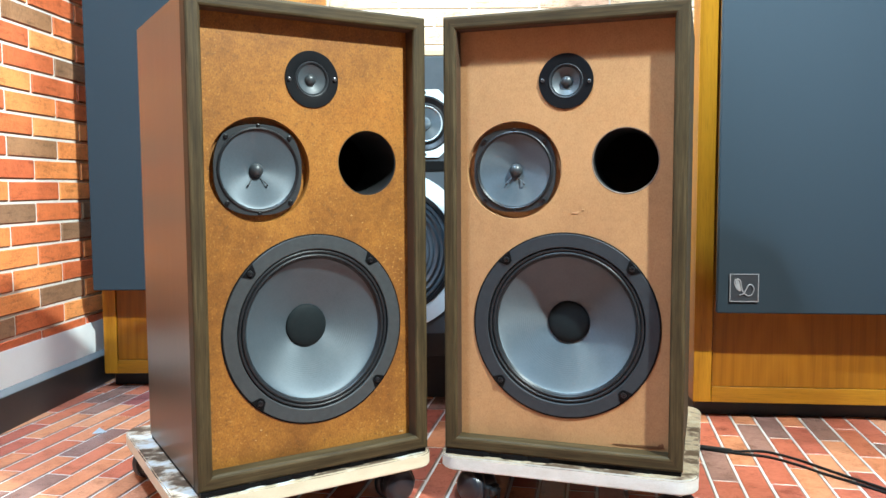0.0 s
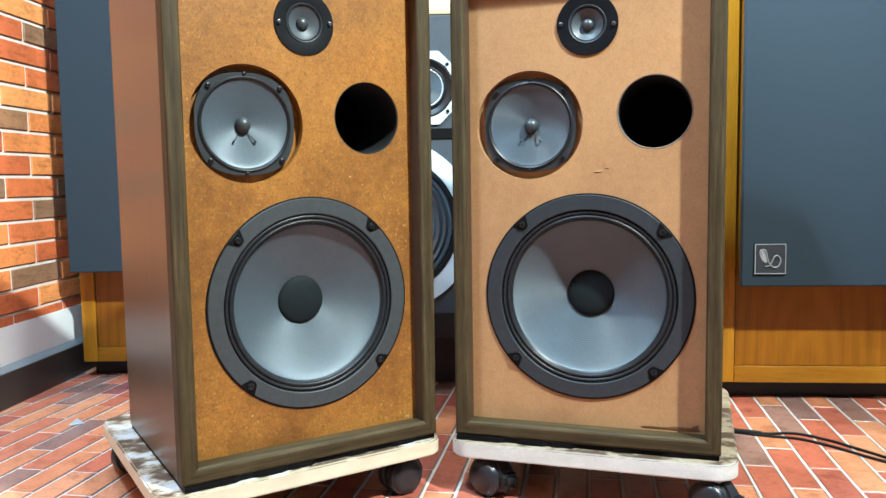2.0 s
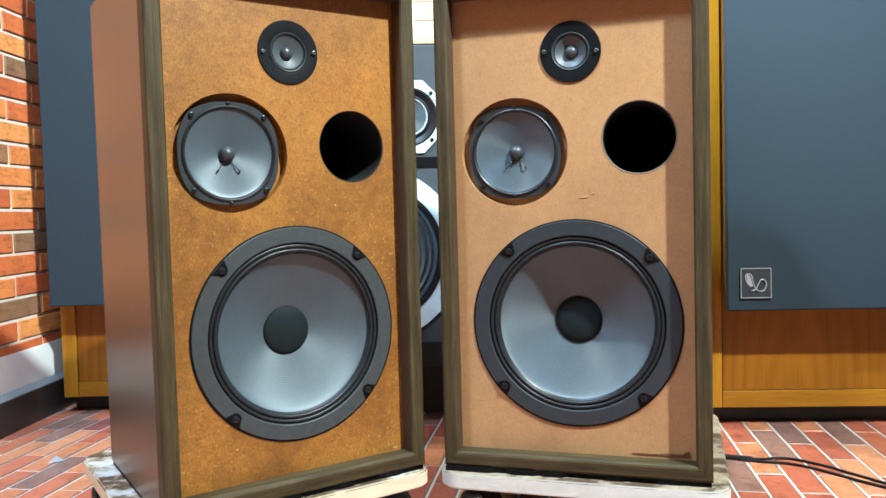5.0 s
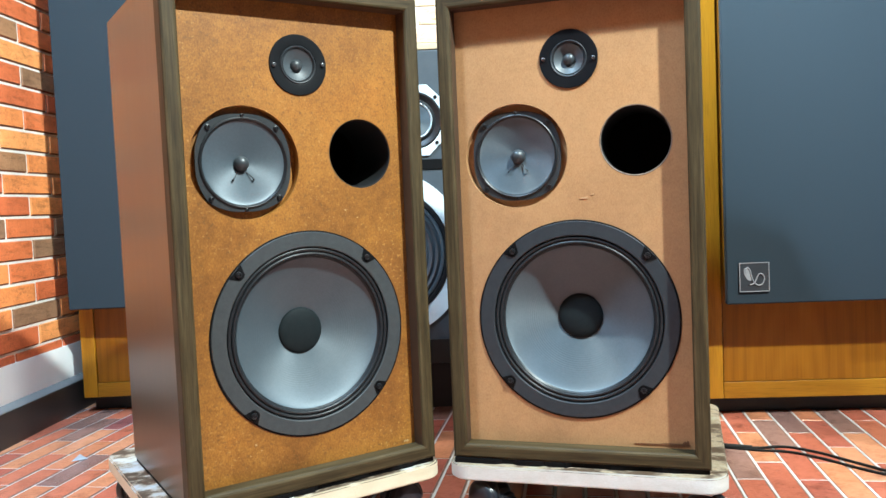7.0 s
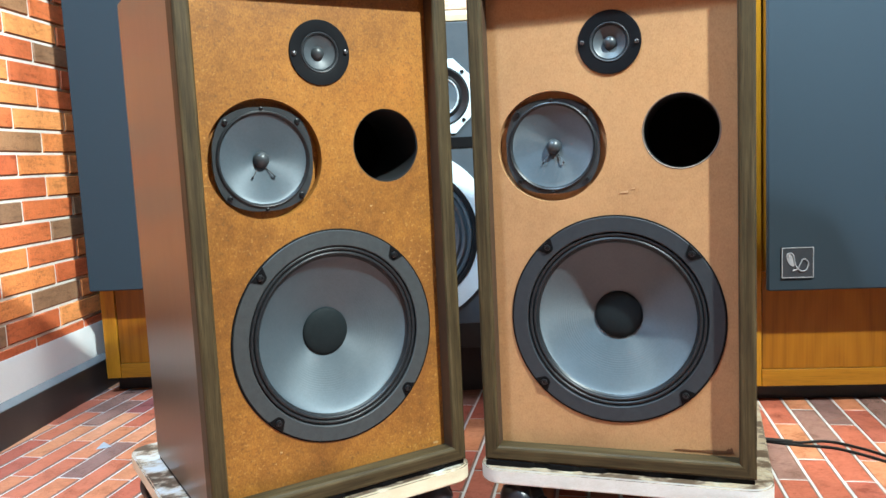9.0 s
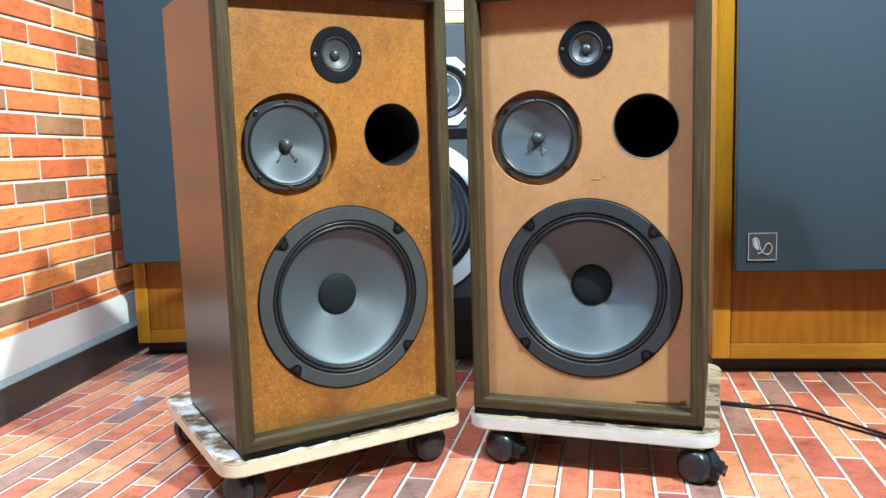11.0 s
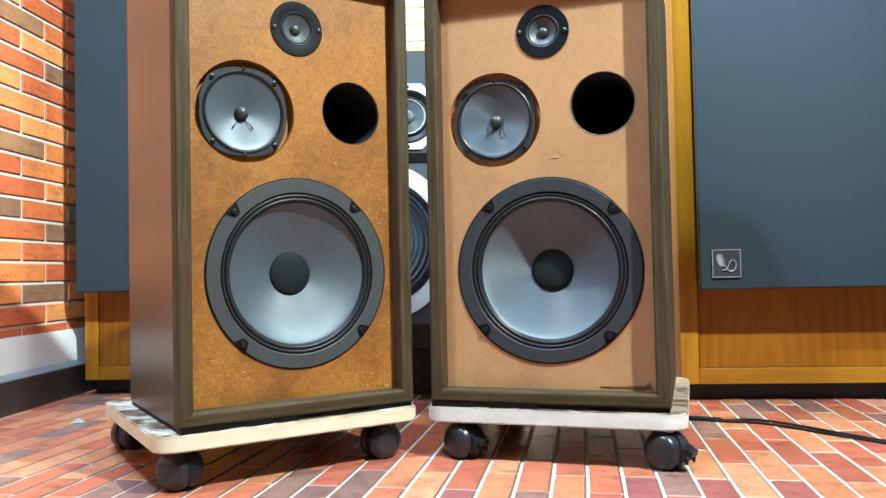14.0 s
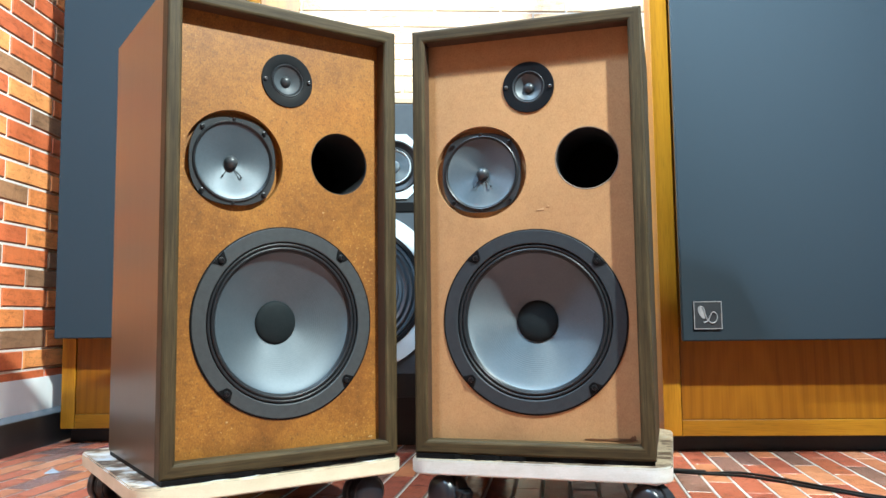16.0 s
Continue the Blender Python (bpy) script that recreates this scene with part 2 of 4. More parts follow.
def cone_material(name, dark, light, rough, metal):
    """Grey coated paper with fine pressed rings, which spread a highlight into a fan."""
    m, nt, b = nodes_of(name, rough, metal, 0.6)
    v = coords(nt)
    f = mix(nt, 0.5, noisy(nt, v, 18), noisy(nt, v, 260, 3))
    c = ramp(nt, f, ((0.3, dark), (0.7, light)))
    nt.links.new(c.outputs[0], b.inputs["Base Color"])
    b.inputs["Anisotropic"].default_value = 0.75
    tan = nt.nodes.new("ShaderNodeTangent")
    tan.direction_type, tan.axis = "RADIAL", "Y"
    nt.links.new(tan.outputs["Tangent"], b.inputs["Tangent"])
    bump(nt, b, noisy(nt, v, 500, 3), 0.08, 0.0005)
    return m


M_CONE = cone_material("grey_cone", (0.066, 0.088, 0.105), (0.090, 0.116, 0.138), 0.52, 0.24)
M_CONE_MID = cone_material("smooth_grey_cone", (0.062, 0.083, 0.101), (0.082, 0.108, 0.130), 0.46, 0.22)
M_CONE_DARK = plain("dark_grey_cone", (0.048, 0.060, 0.070), (0.068, 0.082, 0.094), 0.46, scale=60)


def board_material(name, dark, mid, light, flecks, blotch, specks):
    """Hardboard: pressed fibres, soft brown blotches, dark specks, pale flecks and scuffs."""
    m, nt, b = nodes_of(name, 0.46, 0, 0.4)
    v = coords(nt)
    big, mid_n, fine = noisy(nt, v, 7, 5), noisy(nt, v, 60, 7, 0.75), noisy(nt, coords(nt, (1, 1, 0.6)), 380, 4)
    f = mix(nt, 0.4, mix(nt, 0.55, big, mid_n), fine)
    c = ramp(nt, f, ((0.40, dark), (0.5, mid), (0.60, light)))
    tone = ramp(nt, noisy(nt, v, 3.2, 6, 0.68), ((0.36, (1 - blotch, 1 - blotch * 1.12, 1 - blotch * 0.9)), (0.54, (1, 1, 1)), (0.68, (1 + blotch * 0.35, 1 + blotch * 0.2, 1.0))))
    col = mix(nt, 1.0, c.outputs[0], tone.outputs[0], "MULTIPLY")
    sp = ramp(nt, noisy(nt, v, 150, 3, 0.5), ((0.30, (specks, specks, specks)), (0.42, (0, 0, 0))))
    col = mix(nt, sp.outputs[0], col, (0.11, 0.052, 0.018))
    fl = ramp(nt, noisy(nt, v, 170, 3, 0.5), ((0.60, (0, 0, 0)), (0.70, (1, 1, 1))))
    patch = ramp(nt, noisy(nt, v, 5, 4, 0.6), ((0.40, (flecks * 0.25, flecks * 0.25, flecks * 0.25)), (0.62, (flecks, flecks, flecks))))
    k = mix(nt, 1.0, fl.outputs[0], patch.outputs[0], "MULTIPLY")
    nt.links.new(mix(nt, k, col, (0.56, 0.32, 0.11)), b.inputs["Base Color"])
    bump(nt, b, mix(nt, 0.5, mid_n, fine), 0.22, 0.001)
    return m


M_BAFFLE_L = board_material("amber_hardboard", (0.195, 0.077, 0.012), (0.282, 0.115, 0.018), (0.360, 0.157, 0.028), 0.48, 0.40, 0.55)
M_BAFFLE_R = board_material("tan_hardboard", (0.340, 0.180, 0.078), (0.398, 0.215, 0.096), (0.438, 0.240, 0.111), 0.15, 0.14, 0.10)


def dolly_material(name, tan, white):
    """White-painted board with torn paper and brown wear along the grain."""
    m, nt, b = nodes_of(name, 0.5)
    v = coords(nt, (4, 5.5, 1))
    wear = noisy(nt, v, 5, 5, 0.65)
    c = ramp(nt, wear, ((0.43, (0.08, 0.05, 0.03)), (0.49, (0.22, 0.17, 0.12)), (0.52, (0.36, 0.29, 0.21)), (0.56, tan), (0.64, white)))
    nt.links.new(c.outputs[0], b.inputs["Base Color"])
    bump(nt, b, wear, 0.2, 0.002)
    return m


M_DOLLY = dolly_material("worn_white_board", (0.44, 0.41, 0.36), (0.50, 0.51, 0.51))
M_DOLLY_TAN = dolly_material("worn_tan_board", (0.27, 0.20, 0.12), (0.36, 0.31, 0.23))
M_DOLLY_EDGE = plain("cream_board_edge", (0.50, 0.42, 0.28), (0.72, 0.65, 0.50), 0.6, scale=10, stretch=(1, 1, 3), bumps=0.3)
M_DOLLY_EDGE_WHITE = plain("white_board_edge", (0.44, 0.42, 0.38), (0.66, 0.67, 0.66), 0.6, scale=12, stretch=(1, 1, 3), bumps=0.3)

M_MIDFRAME = plain("dark_grey_frame", (0.022, 0.025, 0.028), (0.036, 0.040, 0.044), 0.34, scale=40, spec=0.45)
# Near-black for trim; on the bolt notches it is painted recess shade.
M_NOTCH = plain("black_and_notch_shade", (0.0015, 0.0015, 0.002), (0.003, 0.003, 0.0035), 0.6, spec=0.15)
M_FLOORGROUT = plain("pale_floor_joint", (0.45, 0.44, 0.43), (0.62, 0.61, 0.60), 0.5, bumps=0.2)
# Dark brown slivers along the foot of the right baffle.
M_SLIVER = plain("dark_brown_sliver", (0.10, 0.038, 0.014), (0.19, 0.078, 0.03), 0.6, scale=90)
M_SMEAR = plain("faint_smear", (0.43, 0.245, 0.118), (0.48, 0.285, 0.145), 0.6, scale=90)
M_PALE = plain("pale_scuff", (0.38, 0.22, 0.09), (0.50, 0.34, 0.17), 0.7, scale=90)

# ---- mesh helpers ----


def part(name, bm, material, parent=None, label="", m=None, smooth=False):
    me = bpy.data.meshes.new(name)
    for f in bm.faces:
        f.smooth = smooth
    bm.normal_update()
    bm.to_mesh(me)
    bm.free()
    if smooth:
        me.set_sharp_from_angle(angle=radians(32))
    me.materials.append(material)
    ob = new(name, me)
    if parent is not None:
        ob.parent = parent
    if m is not None:
        ob.matrix_local = m
    if label:
        tagged(ob, label)
    return ob


def thing(name, label, category, m=None, group="", kind=""):
    ob = new(name)
    ob.empty_display_size = 0.1
    if m is not None:
        ob.matrix_world = m
    return tagged(ob, label, category, group, kind)


def box(x0, y0, z0, x1, y1, z1, bevel=0.0, bm=None, segments=2):
    own = bm is None
    b = bmesh.new()
    vs = [b.verts.new((x, y, z)) for x in (x0, x1) for y in (y0, y1) for z in (z0, z1)]
    for q in ((0, 1, 3, 2), (4, 6, 7, 5), (0, 4, 5, 1), (2, 3, 7, 6), (0, 2, 6, 4), (1, 5, 7, 3)):
        b.faces.new([vs[i] for i in q])
    if bevel:
        bmesh.ops.bevel(b, geom=b.edges[:], offset=bevel, segments=segments, affect="EDGES", profile=0.5)
    if own:
        return b
    me = bpy.data.meshes.new("tmp")
    b.to_mesh(me)
    b.free()
    bm.from_mesh(me)
    bpy.data.meshes.remove(me)
    return bm


def lathe(profile, seg=96, bm=None):
    """Turns (radius, depth) round the local y axis; depth runs into the cabinet (+y)."""
    b = bm or bmesh.new()
    rings = []
    for r, d in profile:
        if r < 1e-6:
            rings.append([b.verts.new((0, d, 0))])
        else:
            rings.append([b.verts.new((r * math.cos(2 * math.pi * i / seg), d, r * math.sin(2 * math.pi * i / seg))) for i in range(seg)])
    for a, c in zip(rings, rings[1:]):
        for i in range(seg):
            j = (i + 1) % seg
            if len(a) == 1:
                b.faces.new((a[0], c[i], c[j]))
            elif len(c) == 1:
                b.faces.new((a[i], c[0], a[j]))
            else:
                b.faces.new((a[i], c[i], c[j], a[j]))
    return b


def plate(outer, holes, y0, y1):
    """A flat plate in the xz plane with round or free holes; outer and holes are lists of (x, z)."""
    b = bmesh.new()
    edges = []
    for loop in (outer, *holes):
        vs = [b.verts.new((x, y0, z)) for x, z in loop]
        edges += [b.edges.new((vs[i], vs[(i + 1) % len(vs)])) for i in range(len(vs))]
    bmesh.ops.triangle_fill(b, use_beauty=True, use_dissolve=False, edges=edges)
    got = bmesh.ops.extrude_face_region(b, geom=b.faces[:])
    bmesh.ops.translate(b, vec=(0, y1 - y0, 0), verts=[v for v in got["geom"] if isinstance(v, bmesh.types.BMVert)])
    bmesh.ops.recalc_face_normals(b, faces=b.faces[:])
    return b


def circle(cx, cz, r, n=64):
    return [(cx + r * math.cos(2 * math.pi * i / n), cz + r * math.sin(2 * math.pi * i / n)) for i in range(n)]


def rounded(x0, z0, x1, z1, r, n=8):
    out = []
    for cx, cz, a in ((x1 - r, z0 + r, -90), (x1 - r, z1 - r, 0), (x0 + r, z1 - r, 90), (x0 + r, z0 + r, 180)):
        out += [(cx + r * math.cos(radians(a + 90 * k / n)), cz + r * math.sin(radians(a + 90 * k / n))) for k in range(n + 1)]
    return out


def tube(points, radius, name, material, parent=None):
    cu = bpy.data.curves.new(name, "CURVE")
    cu.dimensions, cu.bevel_depth, cu.bevel_resolution, cu.resolution_u = "3D", radius, 3, 8
    sp = cu.splines.new("BEZIER")
    sp.bezier_points.add(len(points) - 1)
    for bp, p in zip(sp.bezier_points, points):
        bp.co, bp.handle_left_type, bp.handle_right_type = p, "AUTO", "AUTO"
    cu.materials.append(material)
    ob = new(name, cu)
    if parent is not None:
        ob.parent = parent
    return ob


# ---- the room ----
SLOPE = 0.073


def wall_x(y):
    return -1.253 + SLOPE * (y - 1.918)


WALL_M = pose(wall_x(-3.5), -3.5, 0, 0, 0, math.degrees(math.atan2(1, SLOPE)))
WALL_LEN = 6.62 * math.hypot(1, SLOPE)
WALL_START = 5.418 * math.hypot(1, SLOPE)
BACK_Y = 2.9
floor_slab = tagged(part("floor", box(-2.2, -3.6, -0.1, 3.0, 3.3, 0.0), M_FLOORGROUT), "brick-patterned floor with white joints", "floor", kind="structure")
wall_left = tagged(part("wall_left", box(0, 0.0, 0, WALL_LEN, 0.15, CEILING), M_GROUT, m=WALL_M), "red brick wall with pale mortar", "wall", kind="structure")
wall_back = tagged(part("wall_back", box(-1.3, BACK_Y, 0, 3.0, BACK_Y + 0.15, CEILING), M_GROUT), "pale brick wall under a bright wall lamp", "wall", kind="structure")
tagged(part("wall_right", box(2.85, -3.5, 0, 3.0, BACK_Y, CEILING), M_FARWALL), "plain grey wall", "wall", kind="structure")
tagged(part("wall_front", box(-2.2, -3.65, 0, 3.0, -3.5, CEILING), M_FARWALL), "plain grey wall", "wall", kind="structure")
tagged(part("ceiling", box(-2.2, -3.65, CEILING, 3.0, 3.2, CEILING + 0.1), M_CEIL), "plain white ceiling", "ceiling", kind="structure")
tagged(part("trim", box(0, -0.006, 0.10, WALL_LEN, -0.0005, 0.222), M_WHITEWALL, m=WALL_M), "white painted band above the skirting", "trim", kind="structure")
baseboard = tagged(part("baseboard", box(0, -0.022, 0, WALL_LEN, -0.0005, 0.0985, 0.002), M_SKIRT, m=WALL_M), "dark brown skirting board", "skirting", kind="structure")
ledge = bmesh.new()
lo_hi = [[ledge.verts.new((x, y, z)) for y, z in ((-0.0215, 0.0988), (-0.0215, 0.1005), (-0.0066, 0.1165), (-0.0066, 0.0988))] for x in (0, WALL_LEN)]
for i in range(4):
    ledge.faces.new((lo_hi[0][i], lo_hi[0][(i + 1) % 4], lo_hi[1][(i + 1) % 4], lo_hi[1][i]))
ledge.faces.new(lo_hi[0][::-1]), ledge.faces.new(lo_hi[1])
bmesh.ops.recalc_face_normals(ledge, faces=ledge.faces[:])
part("ledge", ledge, M_LEDGE, baseboard, "grey sloping top of the skirting")

# ---- loudspeakers on dollies ----
W, Z0, Z1, EDGE, RECESS, DEPTH = 0.490, 0.111, 1.022, 0.028, 0.034, 0.425
WOOFER, MID, TWEETER, PORT = (0.2505, 0.388), (0.142, 0.706), (0.2505, 0.8835), (0.370, 0.722)


def bolt_mesh(r=0.0055):
    return lathe([(0, -0.003), (r * 0.45, -0.003), (r * 0.5, -0.0015), (r * 0.62, -0.0015), (r * 0.66, -0.004), (r, -0.0035), (r * 1.1, 0.001)], 20)


def build_woofer(parent, turn, drop, size, gasket):
    cx, cz = WOOFER
    base = Matrix.Translation((cx, RECESS, cz - drop)) @ pose(0, 0, 0, 0, turn, 0) @ Matrix.Diagonal((size, 1, size, 1))
    frame_ = lathe([(0.1918, 0.0008), (0.1918, -0.0018), (0.1908, -0.0030), (0.1655, -0.0030), (0.1638, -0.0018), (0.163, 0.006), (0.160, 0.012), (0.155, 0.03)], 128)
    woofer = part("woofer", frame_, gasket, parent, "15-inch bass driver with grey paper cone", base, True)
    part("rim", lathe([(0.1946, 0.0006), (0.1946, -0.0010), (0.1920, -0.0016), (0.1919, 0.0006)], 128), M_NOTCH, woofer, "thin black outer rim", smooth=True)
    # roll surround with two ridges
    roll = [(0.1628, -0.001)]
    for r0, r1 in ((0.1625, 0.1545), (0.1545, 0.1465)):
        for k in range(9):
            a = math.pi * k / 8
            roll.append(((r0 + r1) / 2 + (r0 - r1) / 2 * math.cos(a), 0.0045 - 0.0055 * math.sin(a)))
    roll.append((0.1435, 0.0075))
    part("surround", lathe(roll, 128), M_RUBBER, woofer, "black rubber roll surround", smooth=True)
    # straight-sided cone with shallow pressed rings
    cone = []
    for k in range(121):
        s = k / 120
        r = 0.1448 - s * (0.1448 - 0.040)
        ring = 0.00009 * math.sin(s * 2 * math.pi * 26) * math.sin(math.pi * (s - 0.2) / 0.62) if 0.2 < s < 0.82 else 0
        cone.append((r, 0.0068 + 0.051 * s ** 0.84 + ring))
    part("cone", lathe(cone, 128), M_CONE, woofer, "grey ribbed paper cone", smooth=True)
    cap = [(0.0445 * math.cos(a), 0.0550 - 0.0095 * math.sin(a)) for a in [math.pi / 2 * k / 12 for k in range(13)]]
    part("dust_cap", lathe(cap, 64), M_CAP, woofer, "domed dark dust cap", smooth=True)
    for a in (45, 135, 225, 315):
        r = 0.1828
        p = (r * math.cos(radians(a)), -0.0014, r * math.sin(radians(a)))
        # A flat near-black plate paints the shade of the recess round each bolt.
        notch = part("bolt_notch", plate([(-0.0165, 0.0085), (-0.0075, -0.0085), (-0.003, -0.0105), (0.003, -0.0105), (0.0075, -0.0085), (0.0165, 0.0085)], [], -0.0024, 0.0), M_NOTCH, woofer, "", Matrix.Translation(p) @ pose(0, 0, 0, 0, 90 - a, 0))
        part("bolt", bolt_mesh(), M_BOLT, woofer, "", Matrix.Translation((p[0], p[1] - 0.0022, p[2])), True)


def build_mid(parent, dusty):
    cx, cz = MID
    out = []
    for i in range(96):
        a = 2 * math.pi * i / 96
        k = abs(((math.degrees(a) + 45) % 90) - 45) / 45
        out.append(((0.0840 + 0.0085 * k ** 1.3) * math.cos(a), (0.0840 + 0.0085 * k ** 1.3) * math.sin(a)))
    mid = part("midrange", plate(out, [circle(0, 0, 0.0785, 96)], 0.008, 0.014), M_MIDFRAME, parent, "midrange driver with grey cone", Matrix.Translation((cx, RECESS, cz)) @ Matrix.Diagonal((1.032, 1, 1.032, 1)))
    part("surround", lathe([(0.0792, 0.0085), (0.0783, 0.006), (0.0765, 0.0048), (0.0745, 0.006), (0.0725, 0.009)], 96), M_RUBBER, mid, smooth=True)
    cone = [(0.0730 - 0.0620 * k / 24, 0.009 + 0.0170 * (k / 24) ** 0.85) for k in range(25)]
    part("cone", lathe(cone, 96), M_CONE_MID, mid, "smooth grey cone", smooth=True)
    cap = [(0.0135 * math.cos(a), 0.0245 - 0.0145 * math.sin(a)) for a in [math.pi / 2 * k / 10 for k in range(11)]]
    part("dust_cap", lathe(cap, 40), M_CAP_SMALL, mid, "small round dust cap", smooth=True)
    for s in (-1, 1):
        b = bmesh.new()
        d = bmesh.ops.create_cone(b, cap_ends=True, segments=10, radius1=0.0010, radius2=0.0008, depth=0.018)
        part("lead_wire", b, M_BOLT, mid, "", Matrix.Translation((s * 0.0125, 0.0190, -0.0205)) @ pose(0, 0, 0, -28, -s * 38, 0))
        b = bmesh.new()
        bmesh.ops.create_uvsphere(b, u_segments=12, v_segments=8, radius=0.0020)
        part("solder_joint", b, M_BOLT, mid, "", Matrix.Translation((s * 0.0185, 0.0165, -0.0285)), True)
    for a in (45, 135, 225, 315, 90, 270):
        r = 0.0855 if a % 90 else 0.0815
        part("bolt", bolt_mesh(0.0042 if a % 90 else 0.003), M_BOLT, mid, "", Matrix.Translation((r * math.cos(radians(a)), 0.0078, r * math.sin(radians(a)))), True)


def build_tweeter(parent, turn):
    cx, cz = TWEETER
    face = lathe([(0.0555, 0.0008), (0.0555, -0.0012), (0.0548, -0.0020), (0.038, -0.0020), (0.0355, -0.0016), (0.034, 0.001)], 80)
    tw = part("tweeter", face, M_FACE, parent, "cone tweeter with round black faceplate", Matrix.Translation((cx, RECESS, cz)) @ pose(0, 0, 0, 0, turn, 0), True)
    part("surround", lathe([(0.0350, -0.0012), (0.0335, -0.0030), (0.0315, -0.0020), (0.0300, 0.001), (0.0290, 0.0002), (0.028, 0.0018)], 72), M_GASKET, tw, smooth=True)
    part("cone", lathe([(0.0285 - 0.0195 * k / 12, 0.0005 + 0.010 * (k / 12) ** 0.85) for k in range(13)], 72), M_CONE_DARK, tw, "dark grey cone", smooth=True)
    part("dust_cap", lathe([(0.0115 * math.cos(a), 0.0095 - 0.010 * math.sin(a)) for a in [math.pi / 2 * k / 9 for k in range(10)]], 40), M_CAP_SMALL, tw, smooth=True)
    for s in (-1, 1):
        part("screw", bolt_mesh(0.0034), M_SCREW, tw, "", Matrix.Translation((s * 0.0475, -0.0020, 0)), True)


def edge_bar(name, length, m, material, parent, dark=True):
    """A front edging bar with mitred ends, in local x along its length, its outer edge at z = 0."""
    b = bmesh.new()
    prof = [(0.0, 0.004), (0.0015, 0.0012), (0.005, 0.0), (0.022, 0.0), (0.0255, 0.0012), (EDGE, 0.0045), (EDGE, RECESS), (0.0, RECESS)]
    ends = []
    for side in (0, 1):
        ends.append([b.verts.new(((length - z) if side else z, y, z)) for z, y in prof])
    for i in range(len(prof)):
        j = (i + 1) % len(prof)
        b.faces.new((ends[0][i], ends[0][j], ends[1][j], ends[1][i]))
    b.faces.new(ends[0][::-1]), b.faces.new(ends[1])
    bmesh.ops.recalc_face_normals(b, faces=b.faces[:])
    ob = part(name, b, material, parent, "", m)
    ob.data.materials.append(M_INNER)
    # Inner faces are coloured dark for recess shade; the lit bottom bar keeps veneer.
    for p in ob.data.polygons:
        if dark and p.center.z > EDGE - 0.0001:
            p.material_index = 1
    return ob


def ragged_strip(seed):
    """A thin near-black strip that fills the gap under the case, its front edge uneven."""
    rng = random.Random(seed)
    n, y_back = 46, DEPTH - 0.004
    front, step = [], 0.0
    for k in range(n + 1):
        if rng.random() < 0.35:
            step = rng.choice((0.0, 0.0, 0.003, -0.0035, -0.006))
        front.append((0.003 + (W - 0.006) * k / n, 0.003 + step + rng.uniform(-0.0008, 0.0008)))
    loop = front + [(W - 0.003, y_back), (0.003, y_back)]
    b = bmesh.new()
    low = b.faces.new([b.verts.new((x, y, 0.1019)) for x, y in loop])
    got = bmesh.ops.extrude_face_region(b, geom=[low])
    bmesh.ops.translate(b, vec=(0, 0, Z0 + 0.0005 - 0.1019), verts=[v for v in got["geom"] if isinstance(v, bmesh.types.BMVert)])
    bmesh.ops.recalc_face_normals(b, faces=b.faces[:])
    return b


